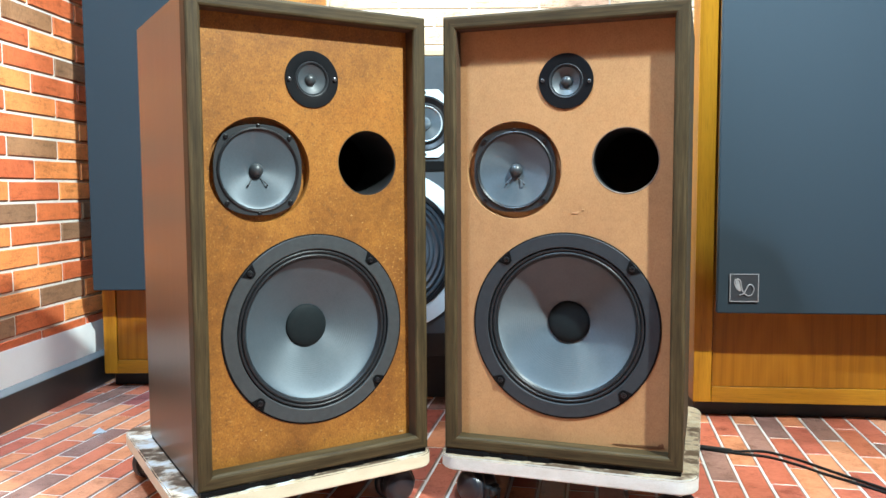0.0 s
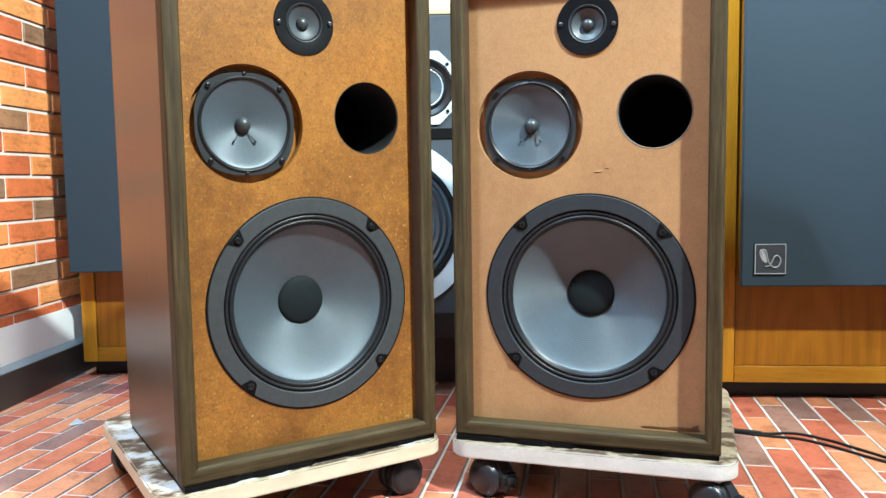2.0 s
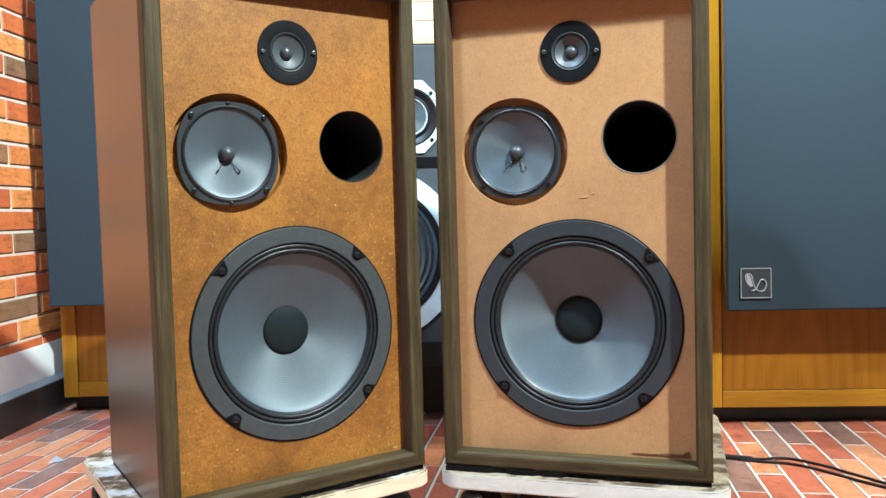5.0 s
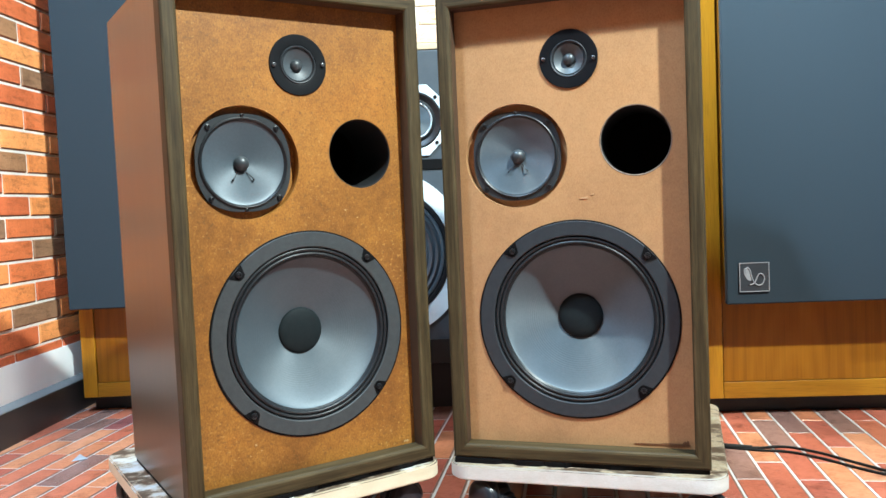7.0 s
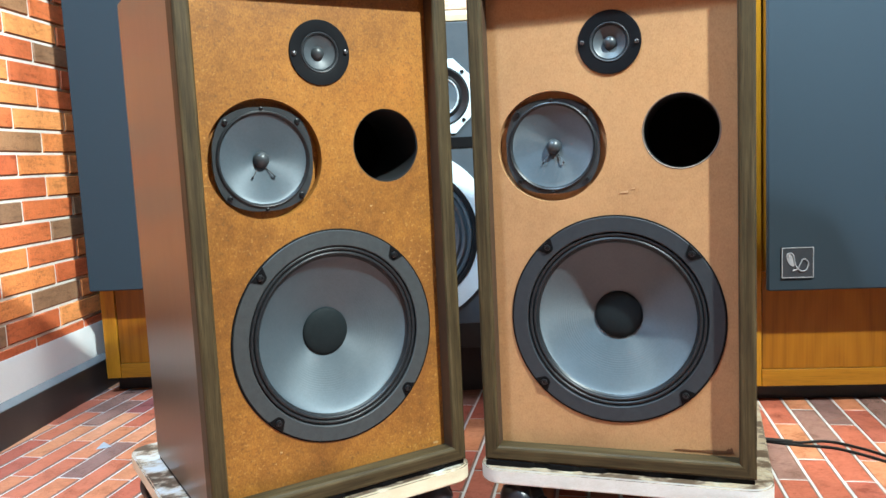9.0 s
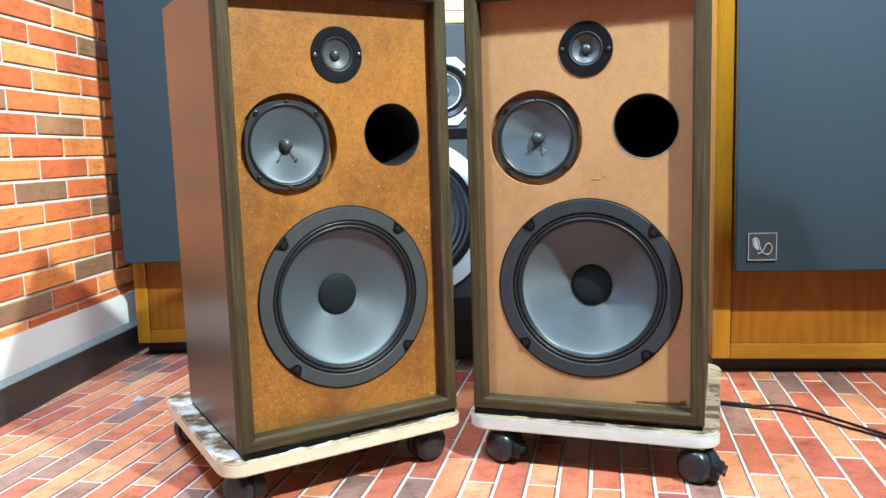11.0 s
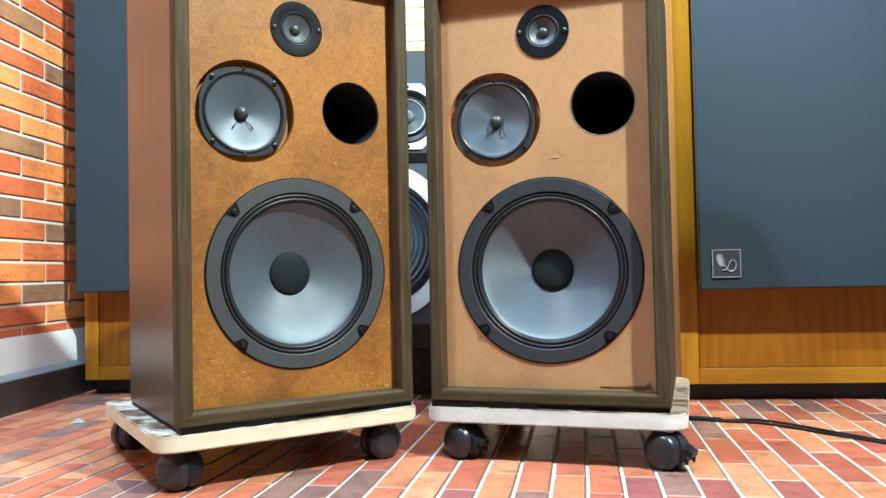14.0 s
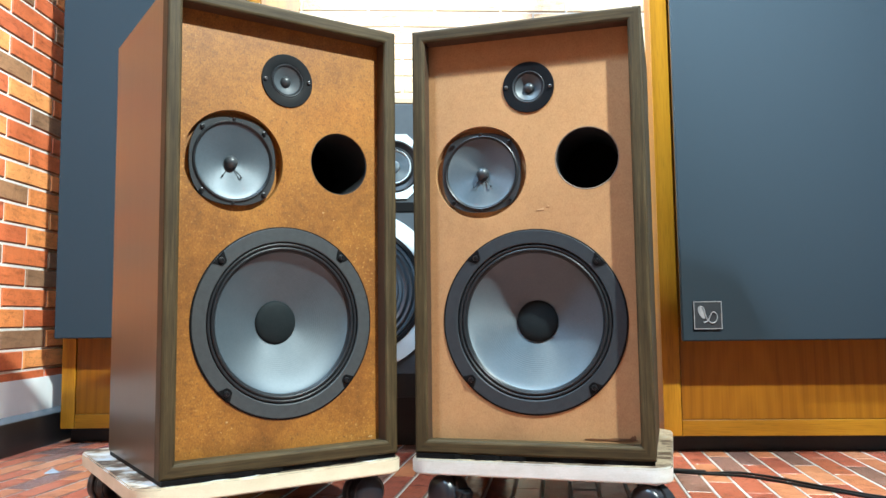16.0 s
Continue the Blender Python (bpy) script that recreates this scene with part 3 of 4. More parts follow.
def build_speaker(place, label, baffle, side, turn, woofer, rim, marks):
    sp = thing("loudspeaker", label, "loudspeaker", place, "pair of vintage loudspeakers")
    h = Z1 - Z0
    T = Matrix.Translation
    y0 = RECESS + 0.0005
    part("side_panel", box(0.0006, y0, Z0, 0.020, DEPTH, Z1, 0.0015), side, sp)
    part("side_panel", box(W - 0.020, y0, Z0, W - 0.0006, DEPTH, Z1, 0.0015), side, sp)
    part("top_panel", box(0.0205, y0, Z1 - 0.02, W - 0.0205, DEPTH, Z1 - 0.0006), side, sp)
    part("bottom_panel", box(0.0205, y0, Z0 + 0.0006, W - 0.0205, DEPTH, Z0 + 0.02), side, sp)
    part("back_panel", box(0.0205, DEPTH - 0.018, Z0 + 0.0205, W - 0.0205, DEPTH - 0.002, Z1 - 0.0205), M_INNER, sp)
    part("foot_pad", ragged_strip(turn), M_NOTCH, sp, "thin near-black strip with uneven front edge, filling the gap under the case")
    # edging: bottom, top, and both uprights
    edge_bar("front_edge", W, T((0, 0, Z0)), M_EDGE_X, sp, False)
    edge_bar("front_edge", W, T((W, 0, Z1)) @ pose(0, 0, 0, 0, 180, 0), M_EDGE_X, sp)
    edge_bar("front_edge", h, T((0, 0, Z1)) @ pose(0, 0, 0, 0, 90, 0), M_EDGE_X, sp)
    edge_bar("front_edge", h, T((W, 0, Z0)) @ pose(0, 0, 0, 0, -90, 0), M_EDGE_X, sp)
    # baffle with its four openings
    bm = plate([(0.0212, Z0 + 0.0212), (W - 0.0212, Z0 + 0.0212), (W - 0.0212, Z1 - 0.0212), (0.0212, Z1 - 0.0212)],
               [circle(*WOOFER, 0.172), circle(*MID, 0.1005, 96), circle(*TWEETER, 0.040), circle(*PORT, 0.066, 96)], RECESS + 0.0006, RECESS + 0.020)
    part("baffle", bm, baffle, sp, "bare brown hardboard baffle")
    part("midrange_mount", plate(circle(*MID, 0.109, 64), [circle(*MID, 0.070, 64)], RECESS + 0.0205, RECESS + 0.034), baffle, sp)
    part("port_tube", lathe([(0.0642, 0.0025), (0.0642, 0.15), (0.0656, 0.15), (0.0656, 0.0025), (0.0642, 0.0025)], 72), M_TUBE, sp, "", T((PORT[0], RECESS, PORT[1])), True)
    if rim:
        part("port_rim", lathe([(0.0665, 0.0002), (0.0655, 0.0001), (0.0640, 0.0022), (0.0640, 0.0024), (0.0658, 0.0024)], 72), M_RAWRIM, sp, "raw grey fibre rim of the port", T((PORT[0], RECESS, PORT[1])), True)
    y1 = RECESS + 0.0002
    for j, (u, z, lu, lz, tilt, mat) in enumerate(marks):
        b = bmesh.new()
        rng = random.Random(j * 7 + len(marks))
        n = 9
        lo = [b.verts.new((u + lu * k / n, y1, z - lz * rng.uniform(0.15, 0.5) * (1 if 0 < k < n else 0.1))) for k in range(n + 1)]
        hi = [b.verts.new((u + lu * k / n, y1, z + lz * rng.uniform(0.2, 0.6) * (1 if 0 < k < n else 0.1) + tilt * k / n)) for k in range(n + 1)]
        for k in range(n):
            b.faces.new((lo[k], lo[k + 1], hi[k + 1], hi[k]))
        got = bmesh.ops.extrude_face_region(b, geom=b.faces[:])
        bmesh.ops.translate(b, vec=(0, -0.0006, 0), verts=[v for v in got["geom"] if isinstance(v, bmesh.types.BMVert)])
        bmesh.ops.recalc_face_normals(b, faces=b.faces[:])
        part("scuff", b, mat, sp)
    build_woofer(sp, turn, *woofer)
    build_mid(sp, turn)
    build_tweeter(sp, turn)
    return sp


L_POSE = pose(-0.4454, 1.3806, 0, 0, 0, 31.7)
R_POSE = pose(0.0015, 1.627, 0, 0, 0, -18.7)
SET = Matrix.Translation((0, 0, 0.0080)) @ Matrix.Diagonal((0.987, 0.987, 0.987, 1))
build_speaker(L_POSE @ SET, "walnut-cased vintage loudspeaker, amber speckled baffle, grille removed", M_BAFFLE_L, M_SIDE, -3, (0.0, 0.987, M_GASKET_PALE), False, ((0.13, 0.200, 0.004, 0.004, 0, M_PALE), (0.141, 0.188, 0.002, 0.003, 0, M_PALE), (0.120, 0.182, 0.002, 0.002, 0, M_PALE), (0.437, 0.146, 0.010, 0.004, 0, M_PALE), (0.33, 0.615, 0.004, 0.003, 0, M_PALE), (0.355, 0.600, 0.003, 0.002, 0, M_PALE)))
build_speaker(R_POSE @ SET, "walnut-cased vintage loudspeaker, smooth tan baffle, grille removed", M_BAFFLE_R, M_SIDE_OLIVE, 3, (0.0040, 0.996, M_GASKET), True, ((0.350, 0.1455, 0.104, 0.005, 0.001, M_SLIVER), (0.440, 0.149, 0.012, 0.008, 0.002, M_SLIVER), (0.262, 0.617, 0.016, 0.0014, 0.004, M_SMEAR), (0.284, 0.624, 0.006, 0.0012, 0.002, M_SMEAR)))


def build_caster(parent, m, brake):
    c = part("caster", lathe([(0, -0.010), (0.033, -0.010), (0.033, 0.010), (0, 0.010)], 40), M_PLASTIC, parent, "black twin-wheel swivel caster", m @ Matrix.Translation((0, 0, 0.0365)), True)
    for s in (-1, 1):
        prof = [(0, s * 0.0345), (0.012, s * 0.0342), (0.022, s * 0.0330), (0.029, s * 0.0300), (0.0335, s * 0.0250), (0.0338, s * 0.0238), (0.0352, s * 0.0232), (0.0365, s * 0.0205), (0.0365, s * 0.0085), (0.0350, s * 0.0062), (0.0330, s * 0.0055)]
        part("wheel", lathe(prof, 48), M_CASTER, c, smooth=True)
    b = bmesh.new()
    # hood: an arched cover between the wheels, widening to the trailing side
    n = 14
    ring = []
    for k in range(n + 1):
        a = radians(-38 + 170 * k / n)
        wide = 0.0050 + 0.013 * max(0.0, math.cos(a)) ** 2
        ring.append([b.verts.new((r * math.cos(a), y, r * math.sin(a))) for r, y in ((0.0372, -wide), (0.0415, -wide * 0.9), (0.0415, wide * 0.9), (0.0372, wide))])
    for p, q in zip(ring, ring[1:]):
        for i in range(4):
            b.faces.new((p[i], p[(i + 1) % 4], q[(i + 1) % 4], q[i]))
    b.faces.new(ring[0]), b.faces.new(ring[-1][::-1])
    bmesh.ops.recalc_face_normals(b, faces=b.faces[:])
    # trim the hood below the board
    for v in b.verts:
        v.co.z = min(v.co.z, 0.0374)
    part("hood", b, M_PLASTIC, c)
    part("swivel_plate", box(-0.021, -0.021, 0.0376, 0.021, 0.021, 0.0404, 0.001), M_STEEL, c)
    if brake:
        lever = part("brake_lever", box(0.030, -0.018, -0.008, 0.047, 0.018, 0.020, 0.004), M_PLASTIC, c, "black foot brake lever", pose(0, 0, 0, 0, 10, 0))
        part("tread", box(0.0450, -0.013, 0.004, 0.0560, 0.013, 0.017, 0.003), M_PLASTIC, lever)
        for y in (-0.014, 0.014):
            part("tread_rib", box(0.0460, y - 0.003, -0.010, 0.0520, y + 0.003, 0.002, 0.0015), M_PLASTIC, lever)


def build_dolly(place, u0, n0, u1, n1, casters, label, top, edge, brakes=False):
    d = thing("dolly", label, "dolly", place, "dollies under the loudspeakers")
    z0, z1 = 0.0785, 0.1085
    loop = rounded(u0, n0, u1, n1, 0.045, 10)
    b = plate([(x, z) for x, z in loop], [], 0, z1 - z0)
    bmesh.ops.rotate(b, matrix=Matrix.Rotation(radians(90), 3, "X"), verts=b.verts[:])
    bmesh.ops.scale(b, vec=(1, -1, 1), verts=b.verts[:])
    zmin = min(v.co.z for v in b.verts)
    ymin = min(v.co.y for v in b.verts)
    bmesh.ops.translate(b, vec=(0, n0 - ymin, z0 - zmin), verts=b.verts[:])
    bmesh.ops.recalc_face_normals(b, faces=b.faces[:])
    bmesh.ops.bevel(b, geom=[e for e in b.edges if len(e.link_faces) == 2 and e.calc_face_angle(0) > 1.2], offset=0.003, segments=2, affect="EDGES")
    ob = part("board", b, top, d, "white board, paint and paper worn")
    ob.data.materials.append(edge)
    for p in ob.data.polygons:
        if abs(p.normal.z) < 0.5:
            p.material_index = 1
    for i, (u, n, a) in enumerate(casters):
        build_caster(d, pose(u, n, 0, 0, 0, a) @ Matrix.Diagonal((1.0195, 1.0195, 1.0195, 1)), i < 2 and brakes)
    return d


build_dolly(L_POSE, -0.041, -0.010, 0.500, 0.525, ((0.015, 0.05, -58), (0.425, 0.045, 6), (0.01, 0.465, 30), (0.45, 0.465, 10)), "worn white wooden dolly on black casters under loudspeaker", M_DOLLY, M_DOLLY_EDGE)
build_dolly(R_POSE, -0.012, -0.018, 0.513, 0.53, ((0.065, 0.02, -28), (0.472, 0.015, -26), (0.06, 0.47, 70), (0.46, 0.47, 40)), "worn white wooden dolly with chipped paint, on casters", M_DOLLY_TAN, M_DOLLY_EDGE_WHITE, True)

# ---- large panel loudspeakers behind ----


def build_panel_speaker(x0, x1, front, turn, grille0, grille1, low, rail, label, badge_at, wing):
    sp = thing("panel_loudspeaker", label, "loudspeaker", pose(x0, front, 0, 0, 0, turn), "tall panel loudspeakers")
    w, top = x1 - x0, 1.98
    part("plinth", box(0.012, 0.055, 0.0, w - 0.012, 0.33, 0.0515), M_BLACK, sp, "black recessed plinth")
    part("body", box(0.0, 0.010, 0.052, w, 0.085, top, 0.002), M_WOOD, sp, "honey-coloured teak case")
    # Added black box: gives the shade in the gap beside the panel's lower half.
    part("lower_case", box(0.004, 0.0855, 0.0525, w - 0.004, 0.33, 0.86, 0.002), M_BLACK, sp, "black box added behind the panel to darken the gap")
    part("stile", box(0.0, 0.0, 0.052, rail, 0.0098, top, 0.0015), M_WOOD_STILE, sp)
    part("stile", box(w - rail, 0.0, 0.052, w, 0.0098, top, 0.0015), M_WOOD_STILE, sp)
    part("bottom_rail", box(rail + 0.001, 0.0, 0.052, w - rail - 0.001, 0.0098, 0.097, 0.0015), M_WOOD_X, sp)
    part("top_rail", box(rail + 0.001, 0.0, top - 0.05, w - rail - 0.001, 0.0098, top, 0.0015), M_WOOD_X, sp)
    part("lower_panel", box(rail + 0.003, 0.004, 0.099, w - rail - 0.003, 0.0099, 0.36), M_WOOD_FIGURE, sp)
    g = part("grille", box(grille0 - x0, -0.088, low, grille1 - x0, -0.066, top - 0.03, 0.004, segments=3), M_CLOTH, sp, "slate-blue cloth grille")
    for gx in (grille0 - x0 + 0.06, grille1 - x0 - 0.06):
        for gz in (0.42, top - 0.12):
            part("grille_peg", lathe([(0, -0.0658), (0.012, -0.0658), (0.012, -0.0002), (0, -0.0002)], 16), M_BLACK, sp, "", Matrix.Translation((gx, 0, gz)))
    if wing:
        b = box(0, 0, 0.052, wing, 0.02, top, 0.002)
        part("wing", b, M_WOOD, sp, "", Matrix.Translation((w + 0.001, 0.010, 0)) @ pose(0, 0, 0, 0, 0, 20))
    if badge_at:
        bx, bz, s = badge_at
        bd = part("badge", box(0, -0.0035, 0, s, 0, s, 0.001), M_BADGE, g, "square badge with silver border and looped ribbon mark", Matrix.Translation((bx - x0, -0.0882, bz)))
        t = 0.0020
        fr = plate([(0, 0), (s, 0), (s, s), (0, s)], [[(t, t), (s - t, t), (s - t, s - t), (t, s - t)]], -0.0050, -0.0034)
        part("badge_border", fr, M_MARK, bd)
    return sp


build_panel_speaker(-1.144, -0.513, 2.605, 0, -1.134, -0.556, 0.345, 0.044, "tall teak panel loudspeaker with slate-blue grille beside brick wall", None, 0.135)
right_panel = build_panel_speaker(0.718, 1.49, 2.217, -6, 0.759, 1.405, 0.3235, 0.050, "tall teak panel loudspeaker with slate-blue grille and badge", (0.790, 0.3565, 0.0765), None)
for o in right_panel.children_recursive:
    if o.name.startswith("badge") and "border" not in o.name:
        pts = [(0.016, -0.0055, 0.052), (0.018, -0.0055, 0.062), (0.025, -0.0055, 0.060), (0.030, -0.0055, 0.042), (0.038, -0.0055, 0.024), (0.052, -0.0055, 0.017), (0.062, -0.0055, 0.028),
               (0.061, -0.0055, 0.042), (0.052, -0.0055, 0.047), (0.044, -0.0055, 0.036), (0.036, -0.0055, 0.022), (0.026, -0.0055, 0.019)]
        leaf = plate([(0.0215 + 0.0065 * math.cos(a) + 0.006 * math.sin(a + 2.8), 0.046 + 0.017 * math.sin(a)) for a in [2 * math.pi * k / 24 for k in range(24)]], [], -0.0048, -0.0030)
        part("ribbon_leaf", leaf, M_MARK, o)
        tube(pts, 0.0016, "ribbon_mark", M_MARK, o)

# ---- loudspeaker seen through the gap ----


def octagon(r, cx=0.0, cz=0.0):
    k = r * math.tan(radians(22.5))
    return [(cx + a, cz + b) for a, b in ((k, -r), (r, -k), (r, k), (k, r), (-k, r), (-r, k), (-r, -k), (-k, -r))]


CX = -0.053
rear = thing("monitor_loudspeaker", "dark grey studio loudspeaker with silver-plated drivers behind the pair", "loudspeaker", Matrix.Translation((CX, 2.352, 0)))
part("body", box(-0.40, 0.0, 0.16, 0.25, 0.36, 1.060, 0.004), M_SPKBOX, rear)
part("top_cap", box(-0.40, -0.002, 1.0605, 0.25, 0.36, 1.078, 0.002), M_TOPTAN, rear, "tan wooden top")
part("base", box(-0.39, 0.118, 0.0, 0.24, 0.35, 0.1595, 0.002), M_BASE, rear, "dark base")
part("lower_panel", box(-0.399, -0.0035, 0.162, 0.249, -0.0003, 0.231), M_BLACK, rear)
part("divider", box(-0.399, -0.0035, 0.722, 0.249, -0.0003, 0.750), M_NOTCH, rear, "black strip between drivers")
mid = part("midrange", plate(octagon(0.100, 0, 0.861), [circle(0, 0.861, 0.082, 72)], -0.006, -0.0004), M_PLATE, rear, "silver octagonal midrange driver")
part("surround", lathe([(0.0818, -0.003), (0.077, -0.009), (0.070, -0.004), (0.062, 0.0), (0.056, -0.005), (0.052, -0.001)], 72), M_RUBBER, mid, "", Matrix.Translation((0, 0, 0.861)), True)
part("ring", lathe([(0.054, -0.002), (0.052, -0.006), (0.049, -0.002)], 72), M_PLATE, mid, "", Matrix.Translation((0, 0, 0.861)), True)
part("cone", lathe([(0.050, -0.002), (0.020, -0.0004), (0.018, -0.006), (0.0, -0.012)], 64), M_CONE, mid, "grey cone", Matrix.Translation((0, 0, 0.861)), True)
for a in (22.5 + 45, 22.5, -22.5, -67.5, 112.5, 157.5, 202.5, 247.5):
    part("screw", bolt_mesh(0.005), M_BOLT, mid, "", Matrix.Translation((0.091 * math.cos(radians(a + 22.5)), -0.006, 0.861 + 0.091 * math.sin(radians(a + 22.5)))), True)
wf = part("woofer", plate(circle(-0.105, 0.482, 0.243, 128), [circle(-0.105, 0.482, 0.1955, 96)], -0.006, -0.0004), M_PLATE, rear, "large silver-framed woofer")
part("surround", lathe([(0.180, -0.003), (0.176, -0.008), (0.170, -0.008), (0.166, -0.002), (0.158, -0.009), (0.150, -0.002), (0.142, -0.008), (0.134, -0.0008)], 96), M_CONE_MID, wf, "", Matrix.Translation((-0.105, 0, 0.482)), True)
part("gasket", lathe([(0.1953, -0.001), (0.1945, -0.0075), (0.183, -0.009), (0.179, -0.002)], 96), M_RUBBER, wf, "black rubber edge", Matrix.Translation((-0.105, 0, 0.482)), True)
part("cone", lathe([(0.136 - 0.13 * k / 30, -0.0008 - 0.010 * (k / 30) + 0.0012 * math.sin(k * 2.1)) for k in range(31)], 96), M_CONE, wf, "grey ribbed cone", Matrix.Translation((-0.105, 0, 0.482)), True)

# ---- small things ----
LIE = 0.0049
CABLE_A = [(0.56, 2.0), (0.667, 1.952), (0.735, 1.926), (0.80, 1.924), (0.85, 1.878), (0.895, 1.802), (0.94, 1.722), (0.985, 1.652), (1.10, 1.54), (1.30, 1.44)]
CABLE_B = [(0.57, 1.985), (0.67, 1.940), (0.735, 1.908), (0.795, 1.884), (0.84, 1.834), (0.885, 1.760), (0.935, 1.690), (0.98, 1.622), (1.08, 1.505), (1.28, 1.38)]
for run, lift in ((CABLE_A, 0.0), (CABLE_B, 0.0)):
    c = tube([(x, y, LIE + lift) for x, y in run], 0.0032, "cable", M_CABLE)
    tagged(c, "thin black cable lying on the brick floor", "cable", "cables on the floor")
sleeve = tube([(0.575, 1.990, 0.0075), (0.655, 1.950, 0.0075), (0.700, 1.930, 0.0075), (0.722, 1.922, 0.0070)], 0.0062, "cable_sleeve", M_CABLE)
tagged(sleeve, "short black sleeve round two cables on the floor", "cable sleeve")
b = bmesh.new()
vs = [b.verts.new(p) for p in ((0, 0, 0), (0.045, 0.004, 0), (0.022, 0.03, 0), (0.004, 0.004, 0.003), (0.040, 0.007, 0.004), (0.022, 0.026, 0.012))]
for f in ((2, 1, 0), (3, 4, 5), (0, 1, 4, 3), (1, 2, 5, 4), (2, 0, 3, 5)):
    b.faces.new([vs[i] for i in f])
tagged(part("chip", b, M_CHIP, None, m=pose(-0.965, 2.10, 0.003, 0, 0, 20) @ Matrix.Diagonal((0.85, 0.85, 0.85, 1))), "small grey broken chip on the floor", "chip")

# ---- bricks ----


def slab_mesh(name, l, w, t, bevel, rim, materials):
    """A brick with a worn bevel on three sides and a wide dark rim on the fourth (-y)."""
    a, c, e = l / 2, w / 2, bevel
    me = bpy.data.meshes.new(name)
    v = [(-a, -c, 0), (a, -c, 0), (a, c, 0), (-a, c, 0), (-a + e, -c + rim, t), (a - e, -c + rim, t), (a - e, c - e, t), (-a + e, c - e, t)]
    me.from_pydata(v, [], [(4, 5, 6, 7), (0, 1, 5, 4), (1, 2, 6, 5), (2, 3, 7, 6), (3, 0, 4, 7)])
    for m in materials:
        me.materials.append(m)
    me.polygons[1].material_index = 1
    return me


def lay(cells, w, t, bevel, rim, kinds, rim_mat, far_mat, parent, near, m):
    """cells: (x, y, length, kind) in the surface's own plane; the first `near` become pieces, the rest one joined part."""
    meshes = {}
    far_v, far_f = [], []
    rng = random.Random(5)
    for i, (x, y, ln, kind) in enumerate(cells):
        if i < near:
            if kind not in meshes:
                meshes[kind] = slab_mesh("brick", ln, w, t, bevel, rim, (kinds[kind], rim_mat))
            ob = new("brick", meshes[kind])
            ob.parent = parent
            ob.matrix_local = m @ pose(x, y, rng.uniform(-0.0004, 0.0004), 0, 0, rng.uniform(-0.35, 0.35))
        else:
            k = len(far_v)
            a, c, e = ln / 2, w / 2, bevel
            for px, py, pz in ((-a, -c, 0), (a, -c, 0), (a, c, 0), (-a, c, 0), (-a + e, -c + e, t), (a - e, -c + e, t), (a - e, c - e, t), (-a + e, c - e, t)):
                far_v.append(m @ Vector((x + px, y + py, pz)))
            far_f += [(k + 4, k + 5, k + 6, k + 7), (k, k + 1, k + 5, k + 4), (k + 1, k + 2, k + 6, k + 5), (k + 2, k + 3, k + 7, k + 6), (k + 3, k, k + 4, k + 7)]
    if far_v:
        me = bpy.data.meshes.new("brick_field")
        me.from_pydata([tuple(v) for v in far_v], [], far_f)
        me.materials.append(far_mat)
        ob = new("brick_field", me)
        ob.parent = parent
        tagged(ob, kind="stuff")


def brick_kind(table, row, col, seed):
    """The kind of a brick: from its row's letters where known, else orange and red in turn with some grey."""
    if row in table:
        start, letters = table[row]
        if 0 <= col - start < len(letters):
            return letters[col - start]
    rng = random.Random(seed + row * 131 + col * 17)
    k = rng.random()
    return "G" if k < 0.21 else "OR"[(row + col + (k > 0.78)) % 2]


# floor: long joints turned 11 degrees from the line of sight, half bond; letters run away from the camera
FLOOR_ROWS = {-5: (-2, "ROR"), -4: (-2, "OGR"), -3: (-2, "GRO"), -2: (-2, "RGR"), -1: (-2, "ROR"), 0: (-2, "POR"), 1: (-2, "PRO"), 2: (-2, "ROOR"), 3: (-2, "GRR"), 4: (-2, "GOR"), 5: (-2, "RRR"), 6: (-2, "RPR"), 7: (-2, "RGR"), 8: (-1, "PORO"), 9: (-1, "ORGRO"), 10: (-1, "PORORG"), 11: (-1, "ORRGOR"),
              12: (-1, "ORORGR"), 13: (-1, "OROROR"), 14: (-1, "ROROGO"), 15: (-1, "ORORRO")}
A = radians(11)
FL, FW, J = 0.2292, 0.0638, 0.0056
cells = []
for c in range(-46, 62):
    uc = -0.309 + FW * (c + 0.5)
    for r in range(-22, 12):
        vc = 1.4801 + FL * (r + 0.5) + (FL / 2 if c % 2 else 0)
        x, y = uc * math.cos(A) + vc * math.sin(A), -uc * math.sin(A) + vc * math.cos(A)
        if wall_x(y) - 0.10 < x < 2.8 and -3.4 < y < BACK_Y - 0.06:
            d = abs(x - 0.1) / 1.5 + (0 if 1.15 < y < 2.5 else 5 + abs(y - 1.8))
            cells.append((d, vc, -uc, brick_kind(FLOOR_ROWS, c, r, 3)))
cells.sort()
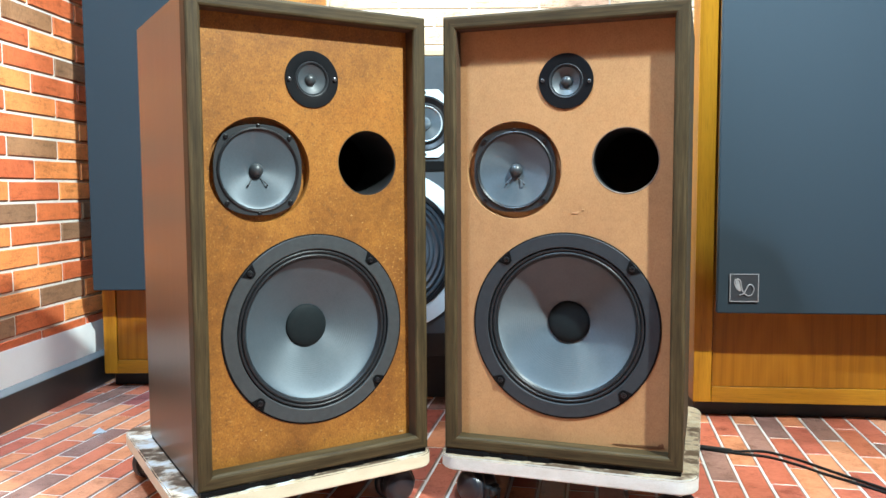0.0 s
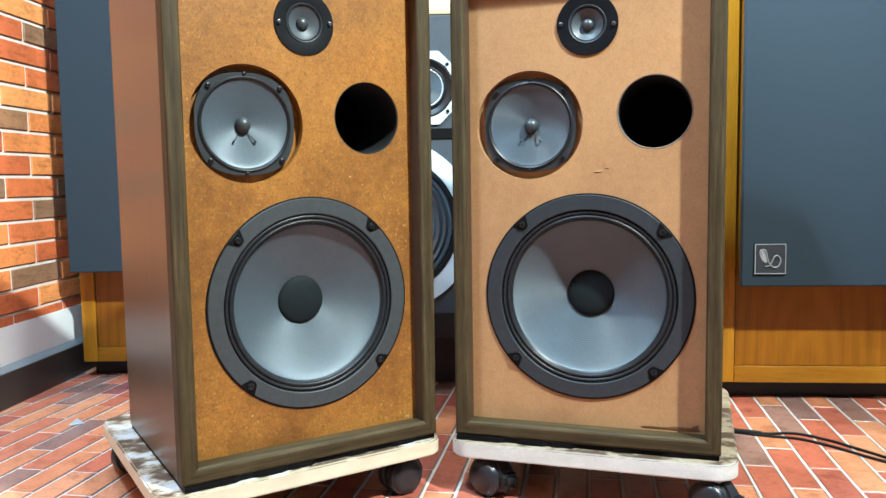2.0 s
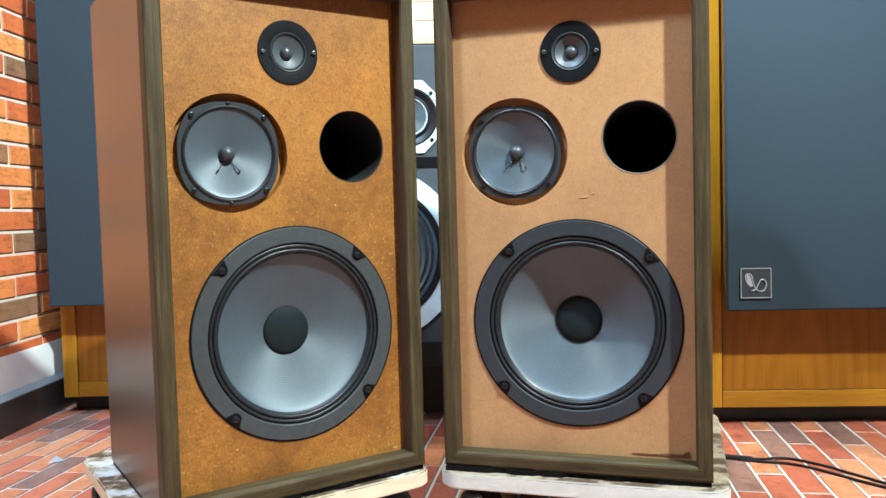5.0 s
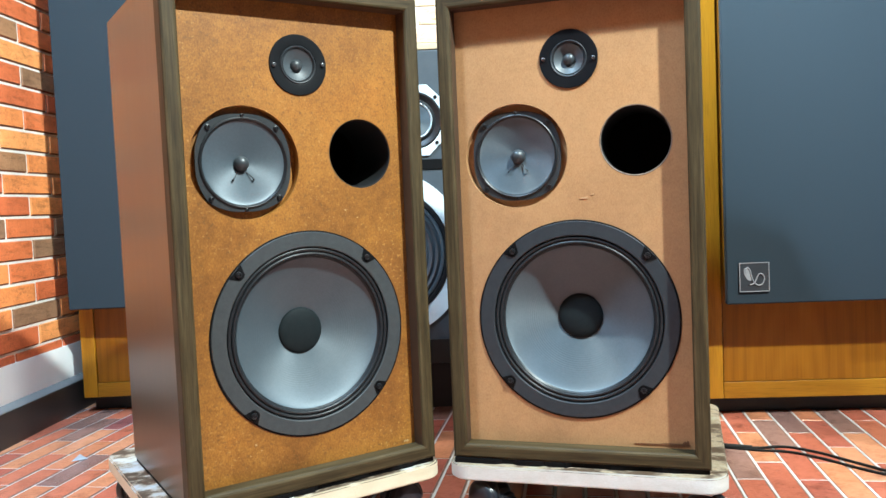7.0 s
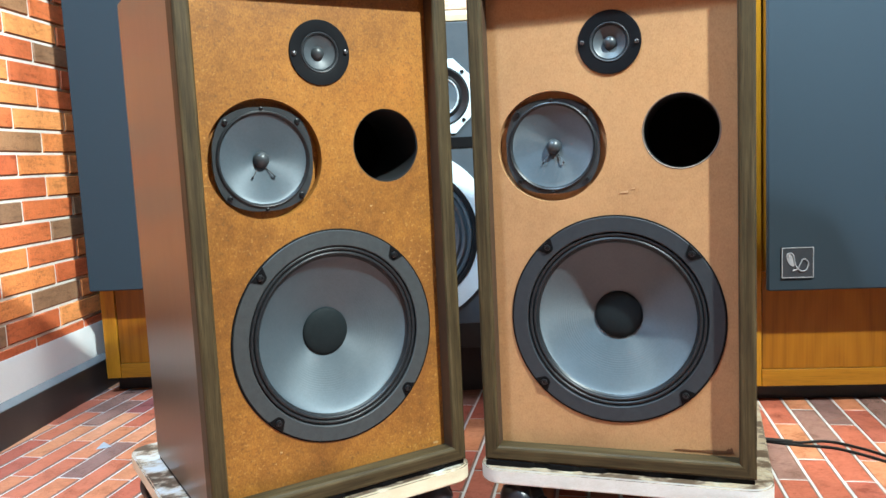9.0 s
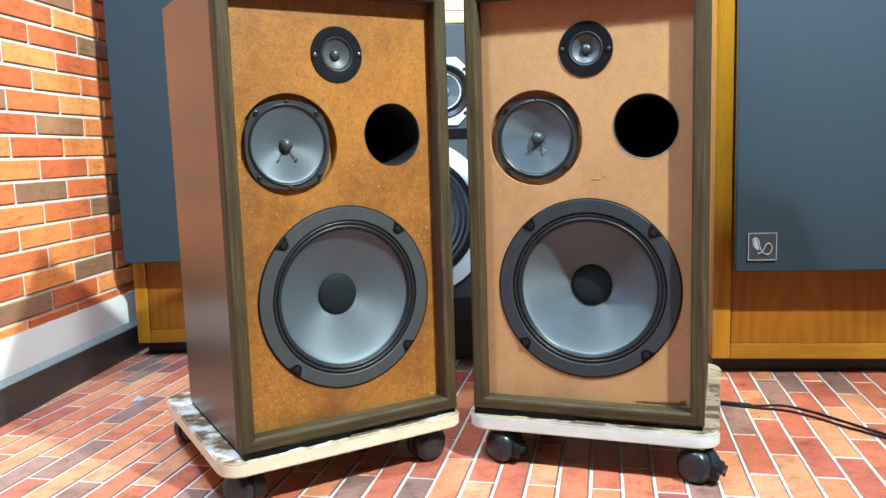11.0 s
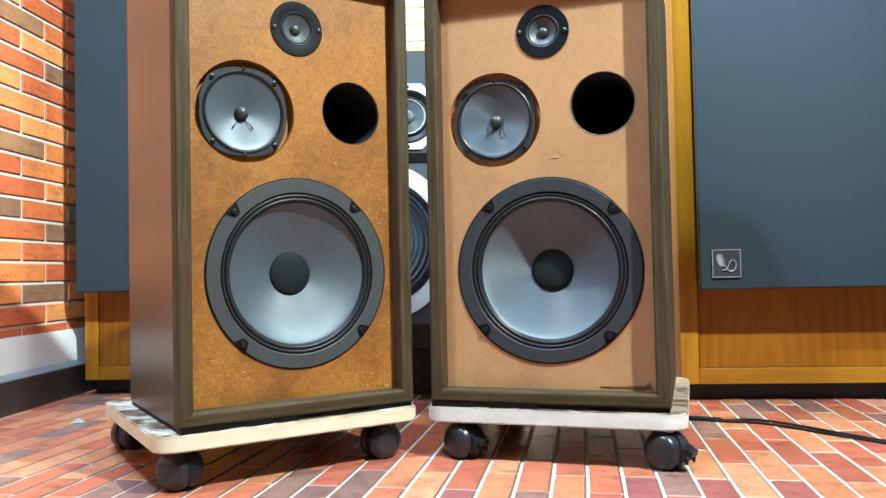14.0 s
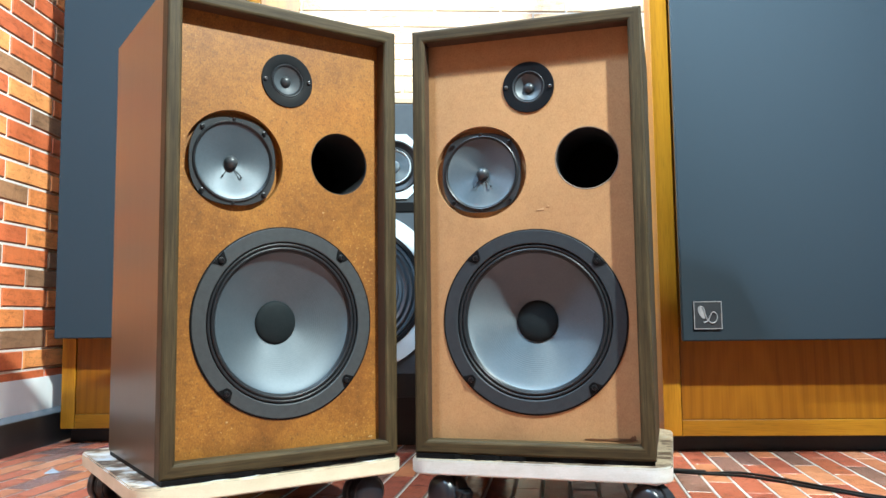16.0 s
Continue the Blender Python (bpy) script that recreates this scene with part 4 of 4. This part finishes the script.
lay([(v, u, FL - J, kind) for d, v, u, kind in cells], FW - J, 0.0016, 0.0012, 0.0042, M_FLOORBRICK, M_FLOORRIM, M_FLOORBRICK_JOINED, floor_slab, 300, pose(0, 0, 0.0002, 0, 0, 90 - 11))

# left wall: running bond above the white band; letters run towards the corner
WALL_ROWS = {0: (-2, "RORRR"), 1: (-1, "RGRO"), 2: (-2, "OROG"), 3: (-1, "OROR"), 4: (-2, "GROR"), 5: (-1, "RORG"), 6: (-2, "ORGR"), 7: (-1, "GORO"), 8: (-2, "RORO"), 9: (-1, "ORGO"), 10: (-2, "GGRO"), 11: (-1, "OROR"),
             12: (-2, "OROR"), 13: (-1, "ORRG"), 14: (-2, "OORO"), 15: (-1, "ORGR"), 16: (-2, "OROR")}
WC, WL, WJ = 0.0642, 0.2545, 0.0070
cells = []
for r in range(0, 51):
    zc = 0.2166 + WC * r
    h0 = WALL_START + (0.051 if r % 2 else 0.179)
    for c in range(-22, 6):
        s = h0 + WL * (c + 0.5)
        if 0.15 < s < WALL_LEN - 0.14 and zc < CEILING - 0.04:
            d = abs(s - WALL_START - 0.35) + (0 if zc < 1.5 else 6 + zc)
            cells.append((d, s, zc, brick_kind(WALL_ROWS, r, c, 11)))
cells.sort()
lay([(s, z, WL - 0.0105, kind) for d, s, z, kind in cells], WC - WJ, 0.005, 0.0015, 0.0050, M_WALLBRICK, M_WALLRIM_SHADE, M_WALLBRICK_JOINED, wall_left, 220, pose(0, 0, 0, 90, 0, 0))

# back wall
cells = []
for r in range(0, 53):
    zc = 0.03 + WC * (r + 0.5)
    for c in range(0, 17):
        x = -1.3 + WL * (c + 0.5) + (0 if r % 2 else -WL / 2)
        if -1.05 < x < 2.7 and zc < CEILING - 0.04:
            d = abs(x - 0.2) + (0 if 0.95 < zc < 1.7 else 6 + zc)
            cells.append((d, x, zc, brick_kind({}, r, c, 23).replace("G", "O")))
cells.sort()
lay([(x, z, WL - WJ, kind) for d, x, z, kind in cells], WC - WJ, 0.005, 0.0015, 0.004, M_PALEBRICK, M_PALERIM, M_PALEBRICK_JOINED, wall_back, 90, pose(0, BACK_Y, 0, 90, 0, 0))
